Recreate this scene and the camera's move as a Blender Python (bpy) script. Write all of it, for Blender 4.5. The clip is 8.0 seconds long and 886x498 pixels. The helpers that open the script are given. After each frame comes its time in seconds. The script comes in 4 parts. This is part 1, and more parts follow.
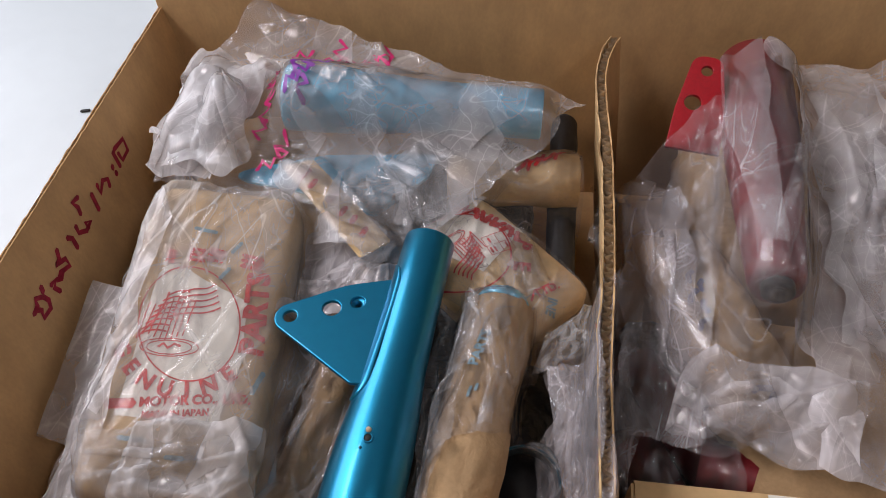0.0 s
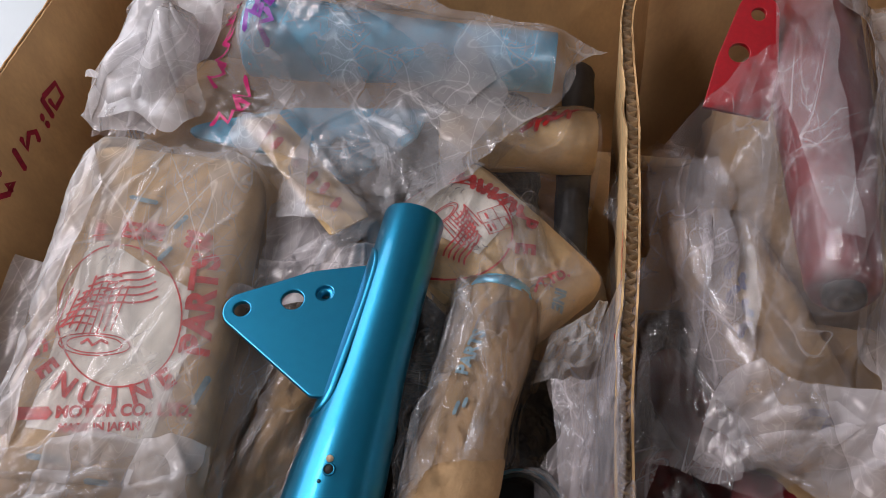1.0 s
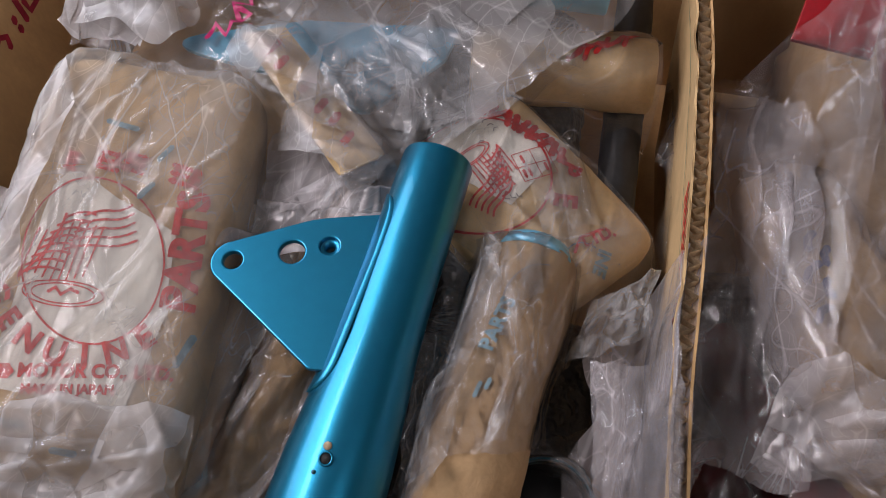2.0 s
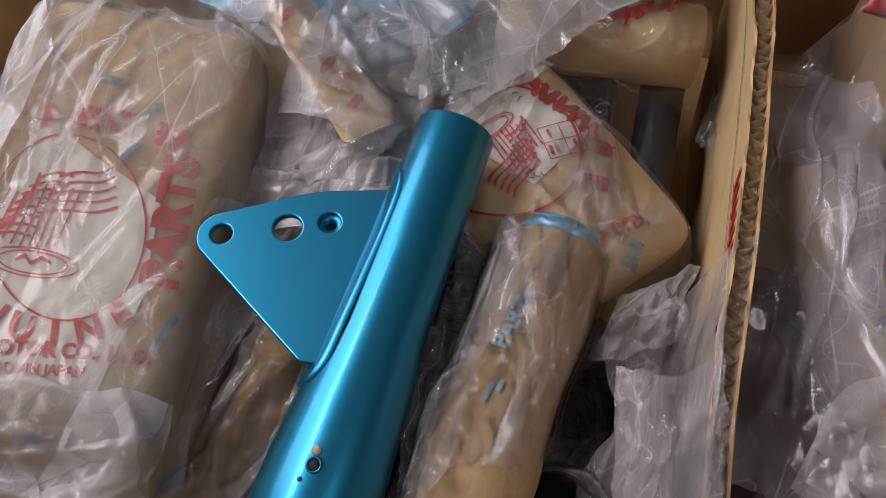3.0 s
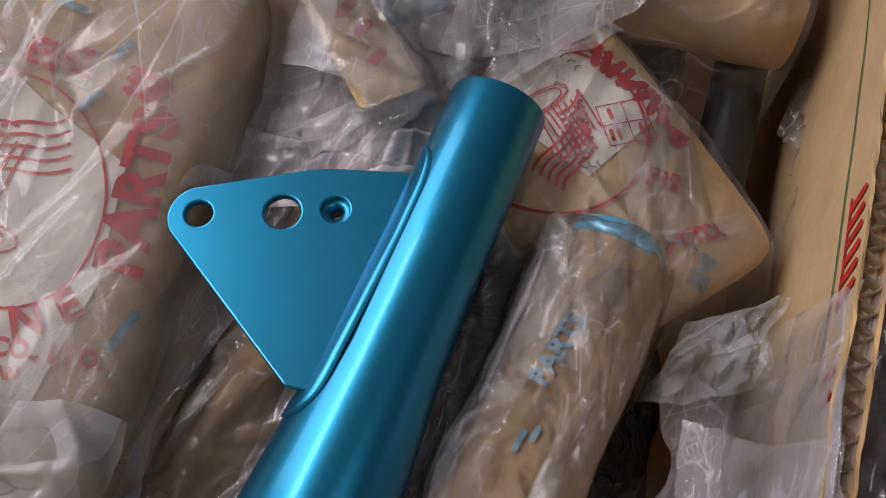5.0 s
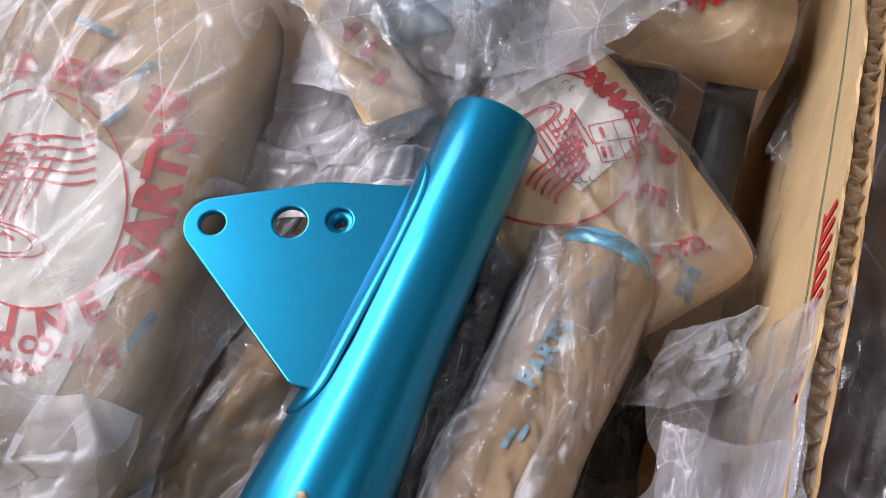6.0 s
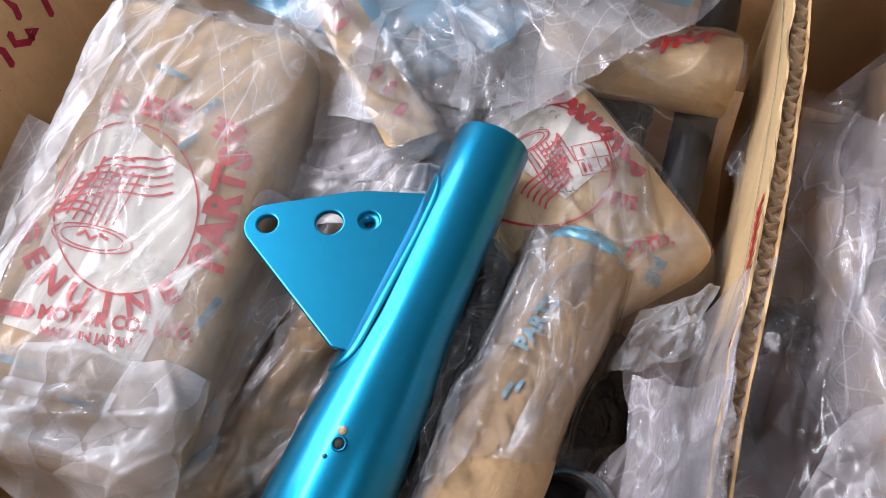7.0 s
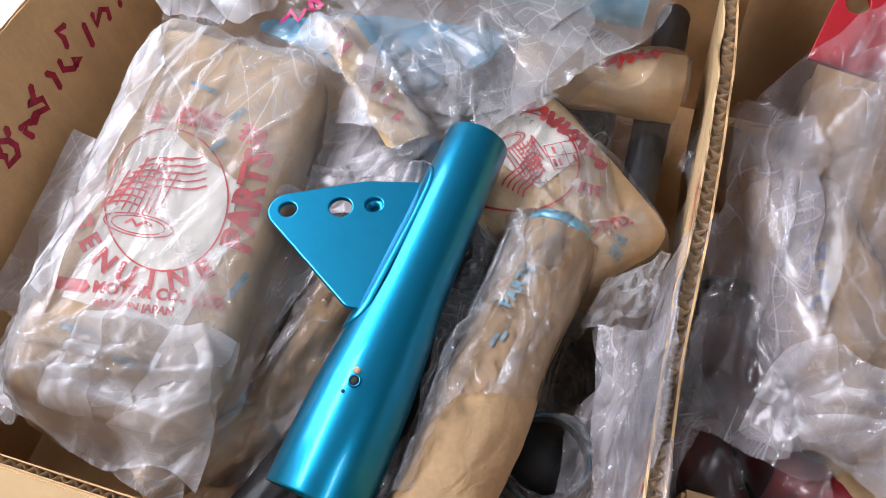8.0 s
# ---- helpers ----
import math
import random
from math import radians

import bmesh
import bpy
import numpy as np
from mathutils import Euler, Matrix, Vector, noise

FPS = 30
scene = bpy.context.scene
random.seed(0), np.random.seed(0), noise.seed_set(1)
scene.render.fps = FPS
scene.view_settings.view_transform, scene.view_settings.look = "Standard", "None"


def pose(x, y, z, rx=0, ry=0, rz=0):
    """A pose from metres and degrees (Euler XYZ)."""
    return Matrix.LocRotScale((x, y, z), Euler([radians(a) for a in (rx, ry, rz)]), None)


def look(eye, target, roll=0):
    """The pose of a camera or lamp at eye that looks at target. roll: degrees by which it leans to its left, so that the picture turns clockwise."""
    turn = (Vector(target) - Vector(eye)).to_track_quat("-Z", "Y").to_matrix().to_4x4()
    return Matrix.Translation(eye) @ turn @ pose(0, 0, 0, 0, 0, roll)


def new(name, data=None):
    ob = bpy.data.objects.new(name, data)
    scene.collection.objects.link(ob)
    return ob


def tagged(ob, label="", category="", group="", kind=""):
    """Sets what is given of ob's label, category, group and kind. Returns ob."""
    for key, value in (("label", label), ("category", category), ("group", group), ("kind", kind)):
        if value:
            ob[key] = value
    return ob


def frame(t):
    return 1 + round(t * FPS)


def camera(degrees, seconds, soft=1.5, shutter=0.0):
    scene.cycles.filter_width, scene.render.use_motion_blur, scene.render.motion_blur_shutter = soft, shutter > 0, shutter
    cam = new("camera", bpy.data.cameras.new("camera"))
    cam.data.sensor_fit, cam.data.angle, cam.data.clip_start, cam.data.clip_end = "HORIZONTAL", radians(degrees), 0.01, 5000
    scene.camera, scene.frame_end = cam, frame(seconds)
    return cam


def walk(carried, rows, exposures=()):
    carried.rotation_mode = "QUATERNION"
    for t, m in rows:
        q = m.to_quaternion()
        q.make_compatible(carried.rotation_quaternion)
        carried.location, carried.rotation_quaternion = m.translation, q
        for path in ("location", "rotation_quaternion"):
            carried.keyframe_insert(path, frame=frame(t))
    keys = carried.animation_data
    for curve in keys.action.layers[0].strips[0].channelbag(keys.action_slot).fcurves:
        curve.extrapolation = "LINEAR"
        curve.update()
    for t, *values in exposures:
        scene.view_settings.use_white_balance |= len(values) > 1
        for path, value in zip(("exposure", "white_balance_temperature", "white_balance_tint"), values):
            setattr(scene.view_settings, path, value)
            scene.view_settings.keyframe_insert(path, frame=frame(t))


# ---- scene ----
from mathutils.bvhtree import BVHTree

cam = camera(61.7, 8.0, soft=0.8)
PATH = [
    (0, (0.0529, 0.0301, 0.7580), (-0.1252, 1.2912, -0.7850), -1.8),
    (0.5, (0.0518, 0.0841, 0.7290), (-0.1181, 1.3038, -0.8470), -1.5),
    (1, (0.0525, 0.1293, 0.6850), (-0.1209, 1.2615, -0.9540), -1.2),
    (1.5, (0.0447, 0.1658, 0.6520), (-0.1395, 1.1879, -1.0570), -1.2),
    (3, (0.0324, 0.2221, 0.5900), (-0.1821, 1.0754, -1.2060), -0.7),
    (3.5, (0.0244, 0.2355, 0.5660), (-0.1671, 1.0615, -1.2450), 1.5),
    (4, (0.0150, 0.2538, 0.5430), (-0.1736, 1.0279, -1.2910), 2.2),
    (4.5, (0.0046, 0.2721, 0.5240), (-0.1740, 1.0208, -1.3220), 3.5),
    (6, (0.0152, 0.2649, 0.5440), (-0.2159, 1.0307, -1.2890), 1.7),
    (6.5, (0.0286, 0.2338, 0.5700), (-0.2524, 1.0490, -1.2350), -0.5),
    (7, (0.0359, 0.2033, 0.6050), (-0.2660, 1.0831, -1.1650), -1.0),
    (7.5, (0.0436, 0.1667, 0.6350), (-0.2653, 1.1142, -1.0990), -0.5),
    (8, (0.0557, 0.1265, 0.6510), (-0.2472, 1.1266, -1.0540), -0.4),
]
walk(cam, [(t, look(eye, target, roll)) for t, eye, target, roll in PATH],
     [(0.0, -0.58, 6800, 20), (1.0, -0.65, 6800, 20), (1.7, -0.74, 6800, 21), (2.8, -0.8, 6850, 22), (3.5, -0.86, 6850, 22), (4.5, -0.95, 6850, 22), (4.8, -0.95, 6850, 22), (5.8, -0.22, 6400, 18), (6.5, 0.0, 6300, 18), (7.0, 0.1, 6250, 17), (8.0, 0.15, 6200, 17)])

# ---- light ----
world = bpy.data.worlds.new("sky")
scene.world = world
world.use_nodes = True
wn = world.node_tree.nodes
sky = wn.new("ShaderNodeTexSky")
sky.sky_type, sky.sun_disc = "NISHITA", False
sky.sun_elevation, sky.sun_rotation = radians(40), radians(200)
world.node_tree.links.new(sky.outputs[0], wn["Background"].inputs[0])
wn["Background"].inputs[1].default_value = 0.1


def area(name, eye, target, sx, sy, watts, colour):
    data = bpy.data.lights.new(name, "AREA")
    data.shape, data.size, data.size_y, data.energy, data.color = "RECTANGLE", sx, sy, watts, colour
    ob = new(name, data)
    ob.matrix_world = look(eye, target)
    return ob


area("window_daylight", (-1.97, 1.3, 1.6), (0, 0.9, 0.6), 2.0, 1.4, 66, (0.84, 0.93, 1.0))
# Unseen overhead panels, added for the tube's broad highlight and the back wall.
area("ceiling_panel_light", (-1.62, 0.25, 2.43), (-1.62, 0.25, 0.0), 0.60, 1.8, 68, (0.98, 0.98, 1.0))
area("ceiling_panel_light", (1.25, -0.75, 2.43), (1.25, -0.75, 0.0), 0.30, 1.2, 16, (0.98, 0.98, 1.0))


# ---- materials ----
def mat(name, colour, rough=0.6, metal=0.0, scale=60.0, vary=0.15, bump=0.15, bump_scale=250.0, coat=0.0, stretch=(1, 1, 1), stain=0.0, crinkle=0.0):
    m = bpy.data.materials.new(name)
    m.use_nodes = True
    nt = m.node_tree
    b = nt.nodes["Principled BSDF"]
    b.inputs["Roughness"].default_value, b.inputs["Metallic"].default_value = rough, metal
    b.inputs["Coat Weight"].default_value, b.inputs["Coat Roughness"].default_value = coat, 0.08
    tc, mp = nt.nodes.new("ShaderNodeTexCoord"), nt.nodes.new("ShaderNodeMapping")
    mp.inputs["Scale"].default_value = stretch
    nt.links.new(tc.outputs["Object"], mp.inputs[0])

    def tex(sc, detail):
        n = nt.nodes.new("ShaderNodeTexNoise")
        n.inputs["Scale"].default_value, n.inputs["Detail"].default_value = sc, detail
        nt.links.new(mp.outputs[0], n.inputs["Vector"])
        return n

    def mix(a, bcol, fac_socket, lo, hi):
        r = nt.nodes.new("ShaderNodeMapRange")
        r.inputs[1].default_value, r.inputs[2].default_value = lo, hi
        nt.links.new(fac_socket, r.inputs[0])
        x = nt.nodes.new("ShaderNodeMix")
        x.data_type = "RGBA"
        nt.links.new(r.outputs[0], x.inputs["Factor"])
        for socket, v in ((x.inputs["A"], a), (x.inputs["B"], bcol)):
            if isinstance(v, tuple):
                socket.default_value = (*v, 1)
            else:
                nt.links.new(v, socket)
        return x.outputs["Result"]

    dark = tuple(c * (1 - vary) for c in colour)
    light = tuple(min(1, c * (1 + vary)) for c in colour)
    col = mix(dark, light, tex(scale, 4).outputs[0], 0.3, 0.7)
    fine = mix(tuple([1 - vary * 0.8] * 3), (1.0, 1.0, 1.0), tex(scale * 7, 3).outputs[0], 0.3, 0.65)
    mul = nt.nodes.new("ShaderNodeMix")
    mul.data_type, mul.blend_type = "RGBA", "MULTIPLY"
    mul.inputs["Factor"].default_value = 1
    nt.links.new(col, mul.inputs["A"])
    nt.links.new(fine, mul.inputs["B"])
    out = mul.outputs["Result"]
    if stain:
        big = tex(scale * 0.22, 5)
        out = mix(out, tuple(c * (1 - stain) for c in colour), big.outputs[0], 0.56, 0.72)
    nt.links.new(out, b.inputs["Base Color"])
    if bump:
        bp = nt.nodes.new("ShaderNodeBump")
        bp.inputs["Strength"].default_value, bp.inputs["Distance"].default_value = bump, 0.001
        nt.links.new(tex(bump_scale, 5).outputs[0], bp.inputs["Height"])
        nt.links.new(bp.outputs[0], b.inputs["Normal"])
        if crinkle:
            warp = tex(18, 3)
            add = nt.nodes.new("ShaderNodeMixRGB")
            add.inputs[0].default_value = 0.12
            nt.links.new(mp.outputs[0], add.inputs[1])
            nt.links.new(warp.outputs["Color"], add.inputs[2])
            last = bp
            for sc, depth in ((13, 1.0), (34, 0.45), (90, 0.18)):
                vo, off, size = nt.nodes.new("ShaderNodeTexNoise"), nt.nodes.new("ShaderNodeMath"), nt.nodes.new("ShaderNodeMath")
                vo.inputs["Scale"].default_value, vo.inputs["Detail"].default_value = sc, 1.5
                off.operation, size.operation, off.inputs[1].default_value = "SUBTRACT", "ABSOLUTE", 0.5
                nt.links.new(add.outputs[0], vo.inputs["Vector"])
                nt.links.new(vo.outputs[0], off.inputs[0])
                nt.links.new(off.outputs[0], size.inputs[0])
                b2 = nt.nodes.new("ShaderNodeBump")
                b2.inputs["Strength"].default_value, b2.inputs["Distance"].default_value = crinkle, 0.035 * depth
                nt.links.new(size.outputs[0], b2.inputs["Height"])
                nt.links.new(last.outputs[0], b2.inputs["Normal"])
                last = b2
            nt.links.new(last.outputs[0], b.inputs["Normal"])
    return m


def film_mat(name, haze, tint=(0.93, 0.92, 0.94), gloss=0.5, bump=0.5):
    """Thin polythene: clear, milky where layers lie over one another, white along its sharp folds, which also paints in
    streak highlights.
    """
    m = bpy.data.materials.new(name)
    m.use_nodes = True
    nt = m.node_tree
    nt.nodes.remove(nt.nodes["Principled BSDF"])
    add, link = nt.nodes.new, nt.links.new

    def math_node(op, a, b=None, c=None, clamp=False):
        n = add("ShaderNodeMath")
        n.operation, n.use_clamp = op, clamp
        for socket, v in zip(n.inputs, (a, b, c)):
            if v is None:
                continue
            if isinstance(v, (int, float)):
                socket.default_value = v
            else:
                link(v, socket)
        return n.outputs[0]

    def spread(value, lo, hi, to_lo, to_hi):
        n = add("ShaderNodeMapRange")
        for socket, v in zip(n.inputs[1:5], (lo, hi, to_lo, to_hi)):
            socket.default_value = v
        link(value, n.inputs[0])
        return n.outputs[0]

    def cloud(vector, scale, detail, distortion=0.0):
        n = add("ShaderNodeTexNoise")
        n.inputs["Scale"].default_value, n.inputs["Detail"].default_value, n.inputs["Distortion"].default_value = scale, detail, distortion
        link(vector, n.inputs["Vector"])
        return n

    tc = add("ShaderNodeTexCoord")
    where = tc.outputs["Object"]
    wide = cloud(where, 13, 4, 0.6).outputs[0]
    # layers that overlap with straight edges: each patch is as milky as the layers it has
    mp, vo = add("ShaderNodeMapping"), add("ShaderNodeTexVoronoi")
    mp.inputs["Scale"].default_value, mp.inputs["Rotation"].default_value = (1.0, 0.34, 1.0), (0, 0, radians(-18))
    vo.inputs["Scale"].default_value = 24
    link(where, mp.inputs[0])
    link(mp.outputs[0], vo.inputs["Vector"])
    tone = math_node("MULTIPLY_ADD", vo.outputs["Color"], 0.22, math_node("MULTIPLY", wide, 0.78))
    milkiness = spread(tone, 0.34, 0.66, haze * 0.35, min(0.9, haze * 1.9))
    fade = spread(wide, 0.40, 0.62, 0.1, 1.0)
    # long straight folds in several directions: flat slopes that meet in sharp lines
    height = None
    for spin, squeeze, freq, depth, white in ((-14, 0.10, 26, 1.0, 0.24), (34, 0.12, 22, 0.7, 0.18), (-58, 0.12, 30, 0.0, 0.16), (10, 0.06, 80, 0.10, 0.14), (-32, 0.08, 90, 0.0, 0.12), (70, 0.08, 80, 0.0, 0.08)):
        turned = add("ShaderNodeMapping")
        turned.vector_type = "TEXTURE"
        turned.inputs["Rotation"].default_value, turned.inputs["Scale"].default_value = (0, 0, radians(spin)), (1.0, 1.0 / squeeze, 1.0)
        link(where, turned.inputs[0])
        slope = math_node("ABSOLUTE", math_node("SUBTRACT", cloud(turned.outputs[0], freq, 0.6, 0.1).outputs[0], 0.5))
        # Whitened fold lines, doubling as painted thin streak highlights.
        line = math_node("MULTIPLY", spread(slope, 0.0, 0.011, white, 0.0), fade)
        milkiness = math_node("ADD", milkiness, line, clamp=True)
        if not depth:
            continue
        rise = math_node("MULTIPLY", slope, depth)
        height = rise if height is None else math_node("ADD", height, rise)
    bp = add("ShaderNodeBump")
    bp.inputs["Strength"].default_value, bp.inputs["Distance"].default_value = min(1.0, bump * 1.5), 0.022
    link(height, bp.inputs["Height"])
    clear, milk, back = add("ShaderNodeBsdfTransparent"), add("ShaderNodeBsdfDiffuse"), add("ShaderNodeBsdfTranslucent")
    clear.inputs[0].default_value = (*[0.97] * 3, 1)
    milk.inputs[0].default_value = back.inputs[0].default_value = (*tint, 1)
    both, body, top = add("ShaderNodeMixShader"), add("ShaderNodeMixShader"), add("ShaderNodeMixShader")
    both.inputs[0].default_value = 0.3
    link(milk.outputs[0], both.inputs[1])
    link(back.outputs[0], both.inputs[2])
    link(milkiness, body.inputs[0])
    link(clear.outputs[0], body.inputs[1])
    link(both.outputs[0], body.inputs[2])
    gl = add("ShaderNodeBsdfGlossy")
    gl.inputs["Roughness"].default_value = 0.11
    link(bp.outputs[0], gl.inputs["Normal"])
    fr = add("ShaderNodeFresnel")
    fr.inputs[0].default_value = 1.5
    link(bp.outputs[0], fr.inputs["Normal"])
    link(math_node("MULTIPLY", fr.outputs[0], gloss * 1.7, clamp=True), top.inputs[0])
    link(body.outputs[0], top.inputs[1])
    link(gl.outputs[0], top.inputs[2])
    link(top.outputs[0], nt.nodes["Material Output"].inputs[0])
    return m


CARD = mat("cardboard", (0.60, 0.365, 0.165), 0.85, scale=14, vary=0.09, bump=0.15, bump_scale=160, stretch=(3, 3, 1.6), stain=0.14)
CARD_EDGE = mat("cardboard_cut_edge", (0.68, 0.54, 0.37), 0.9, scale=120, vary=0.3, bump=0.4)
CARD_PALE = mat("pale_cardboard", (0.62, 0.41, 0.20), 0.85, scale=25, vary=0.1, bump=0.1, stain=0.12)
KRAFT = mat("kraft_paper", (0.41, 0.26, 0.13), 0.85, scale=40, vary=0.14, bump=0.25, bump_scale=160, stain=0.25, crinkle=0.18)
KRAFT_MID = mat("worn_kraft_paper", (0.55, 0.365, 0.185), 0.85, scale=40, vary=0.14, bump=0.2, bump_scale=160, stain=0.25, crinkle=0.10)
KRAFT_PALE = mat("pale_kraft_paper", (0.66, 0.46, 0.235), 0.85, scale=40, vary=0.12, bump=0.2, bump_scale=160, stain=0.2, crinkle=0.06)
PAPER = mat("white_label_paper", (0.78, 0.74, 0.66), 0.8, scale=50, vary=0.05, bump=0.1)
RED_INK = mat("red_print", (0.64, 0.022, 0.016), 0.7, scale=220, vary=0.3, bump=0.0)
BLUE_INK = mat("blue_print", (0.20, 0.34, 0.40), 0.7, scale=220, vary=0.3, bump=0.0)
NAVY_INK = mat("navy_print", (0.05, 0.05, 0.16), 0.7, scale=220, vary=0.3, bump=0.0)
GREY_INK = mat("grey_print", (0.22, 0.20, 0.20), 0.8, scale=220, vary=0.2, bump=0.0)
GREEN_INK = mat("green_print", (0.02, 0.16, 0.11), 0.7, scale=200, vary=0.2, bump=0.0)
MARKER = mat("crimson_marker_ink", (0.36, 0.01, 0.035), 0.6, scale=160, vary=0.3, bump=0.0)
MAGENTA = mat("magenta_marker_ink", (0.62, 0.02, 0.16), 0.4, scale=160, vary=0.25, bump=0.0)
PURPLE = mat("purple_marker_ink", (0.20, 0.02, 0.30), 0.4, scale=160, vary=0.25, bump=0.0)
TEAL = mat("turquoise_metallic_paint", (0.0, 0.215, 0.375), 0.32, metal=0.84, scale=120, vary=0.03, bump=0.0, bump_scale=900, coat=0.30)
TEAL_DARK = mat("dark_turquoise_paint", (0.005, 0.06, 0.085), 0.35, metal=0.4, scale=300, vary=0.15, bump=0.05, coat=0.5)
SKY_BLUE = mat("pale_blue_metallic_paint", (0.10, 0.45, 0.66), 0.35, metal=0.25, scale=120, vary=0.04, bump=0.0, coat=0.5)
RED = mat("red_paint", (0.36, 0.004, 0.010), 0.35, scale=300, vary=0.1, bump=0.03, coat=0.4)
MAROON = mat("dark_red_paint", (0.20, 0.014, 0.020), 0.45, metal=0.1, scale=300, vary=0.15, bump=0.03, coat=0.5)
# Rubber of the grommet; also blackens the gap rolls and the cap's inside.
RUBBER_AND_SHADE = mat("black_rubber_and_shade", (0.015, 0.014, 0.015), 0.5, scale=200, vary=0.3, bump=0.1)
# Near-black: shade of the uncut hole and hollow roll end, and the floor scrap.
DARK = mat("hole_shade_and_scrap", (0.01, 0.009, 0.008), 0.7, scale=200, vary=0.2, bump=0.1)
CHIP = mat("chipped_primer", (0.55, 0.40, 0.26), 0.8, scale=300, vary=0.3, bump=0.2)
WHITE_FLOOR = mat("white_floor_tile", (0.55, 0.60, 0.62), 0.35, scale=3, vary=0.03, bump=0.02, bump_scale=60)
# Made-up dark tone of an unseen wall, so the tube's right side reflects little.
WALL_DARK = mat("unseen_dark_wall", (0.26, 0.20, 0.15), 0.6, scale=6, vary=0.3, bump=0.2, stretch=(1, 6, 0.4))
CEIL = mat("ceiling_paint", (0.42, 0.42, 0.42), 0.8, scale=4, vary=0.03, bump=0.05)
WALL = mat("painted_wall", (0.50, 0.50, 0.49), 0.8, scale=4, vary=0.03, bump=0.05)
FILM = film_mat("clear_polythene", 0.13, tint=(0.95, 0.95, 0.97), bump=0.3)
FILM_OVER = film_mat("parcel_bag_polythene", 0.15, tint=(0.96, 0.95, 0.95), gloss=0.4, bump=0.3)
FILM_WHITE = film_mat("bunched_polythene", 0.42, tint=(0.97, 0.96, 0.98), gloss=0.55, bump=0.4)
FILM_MILKY = film_mat("milky_polythene", 0.33, gloss=0.45, bump=0.3)
FILM_THIN = film_mat("thin_clear_polythene", 0.07, gloss=0.45, bump=0.4)
FILM_BAG = film_mat("bag_polythene", 0.21, tint=(0.96, 0.94, 0.96), gloss=0.5, bump=0.3)
FILM_VEIL = film_mat("veiling_polythene", 0.08, tint=(0.96, 0.92, 0.94), gloss=0.5, bump=0.3)
FILM_CORNER = film_mat("heaped_polythene", 0.30, tint=(0.96, 0.91, 0.93), gloss=0.5, bump=0.3)
FILM_PINK = film_mat("pinkish_polythene", 0.17, tint=(0.94, 0.88, 0.91), gloss=0.5, bump=0.3)


# ---- builders ----
SURF = {}


def thing(name, at, label, category, group="", kind=""):
    ob = new(name)
    ob.empty_display_size = 0.02
    ob.location = at
    return tagged(ob, label, category, group, kind)


def place(ob, bm, material, base=Vector((0, 0, 0)), smooth=True):
    me = ob.data
    SURF[ob] = ([v.co.copy() for v in bm.verts], None)
    bm.verts.ensure_lookup_table()
    bm.verts.index_update()
    SURF[ob] = ([v.co.copy() for v in bm.verts], [[v.index for v in f.verts] for f in bm.faces])
    bm.transform(Matrix.Translation(-base))
    for f in bm.faces:
        f.smooth = smooth
    bm.to_mesh(me)
    bm.free()
    me.materials.append(material)


def part(name, bm, material, parent, label="", smooth=True):
    """One mesh, given in world coordinates, under a thing or a part."""
    ob = new(name, bpy.data.meshes.new(name))
    base, p = Vector((0, 0, 0)), parent
    while p:
        base += p.location
        p = p.parent
    place(ob, bm, material, base, smooth)
    ob.parent = parent
    return tagged(ob, label)


def solid(name, bm, material, label, category, group="", kind="", smooth=True):
    """A thing that is one mesh."""
    ob = new(name, bpy.data.meshes.new(name))
    vs = [v.co for v in bm.verts]
    base = Vector((sum(v.x for v in vs) / len(vs), sum(v.y for v in vs) / len(vs), min(v.z for v in vs)))
    place(ob, bm, material, base, smooth)
    ob.location = base
    return tagged(ob, label, category, group, kind)


def tree_of(obs):
    verts, polys = [], []
    for o in obs:
        vs, fs = SURF[o]
        k = len(verts)
        verts += vs
        polys += [[i + k for i in f] for f in fs]
    return BVHTree.FromPolygons(verts, polys)


def box_bm(x0, x1, y0, y1, z0, z1, bevel=0.0):
    bm = bmesh.new()
    bmesh.ops.create_cube(bm, size=1)
    bm.transform(Matrix.Translation(((x0 + x1) / 2, (y0 + y1) / 2, (z0 + z1) / 2)) @ Matrix.Diagonal((x1 - x0, y1 - y0, z1 - z0, 1)))
    if bevel:
        bmesh.ops.bevel(bm, geom=bm.edges[:], offset=bevel, segments=2, affect="EDGES")
    return bm


def axis_frame(a, b):
    """Matrix with its z along a to b, its y as far up as it can."""
    a, b = Vector(a), Vector(b)
    w = (b - a).normalized()
    u = Vector((0, 0, 1)) - w * w.z if abs(w.z) < 0.999 else Vector((0, 1, 0))
    u.normalize()
    r = u.cross(w)
    m = Matrix((r, u, w)).transposed().to_4x4()
    m.translation = a
    return m, (b - a).length


def lathe(profile, a, b, seg=48, lo=0.0, hi=2 * math.pi, close=False):
    """profile: (share of the way from a to b, radius). Angle 0 is up, growing to the right as seen from a."""
    m, length = axis_frame(a, b)
    bm = bmesh.new()
    full = hi - lo > 2 * math.pi - 1e-6
    rings = []
    for s, r in profile:
        ring = []
        for i in range(seg if full else seg + 1):
            t = lo + (hi - lo) * i / seg
            ring.append(bm.verts.new(m @ Vector((math.sin(t) * r, math.cos(t) * r, s * length))))
        rings.append(ring)
    for p, q in zip(rings, rings[1:]):
        for i in range(len(p) if full else len(p) - 1):
            j = (i + 1) % len(p)
            bm.faces.new((p[i], p[j], q[j], q[i]))
    if close:
        bm.faces.new(rings[0])
        bm.faces.new(rings[-1][::-1])
    bmesh.ops.recalc_face_normals(bm, faces=bm.faces)
    return bm


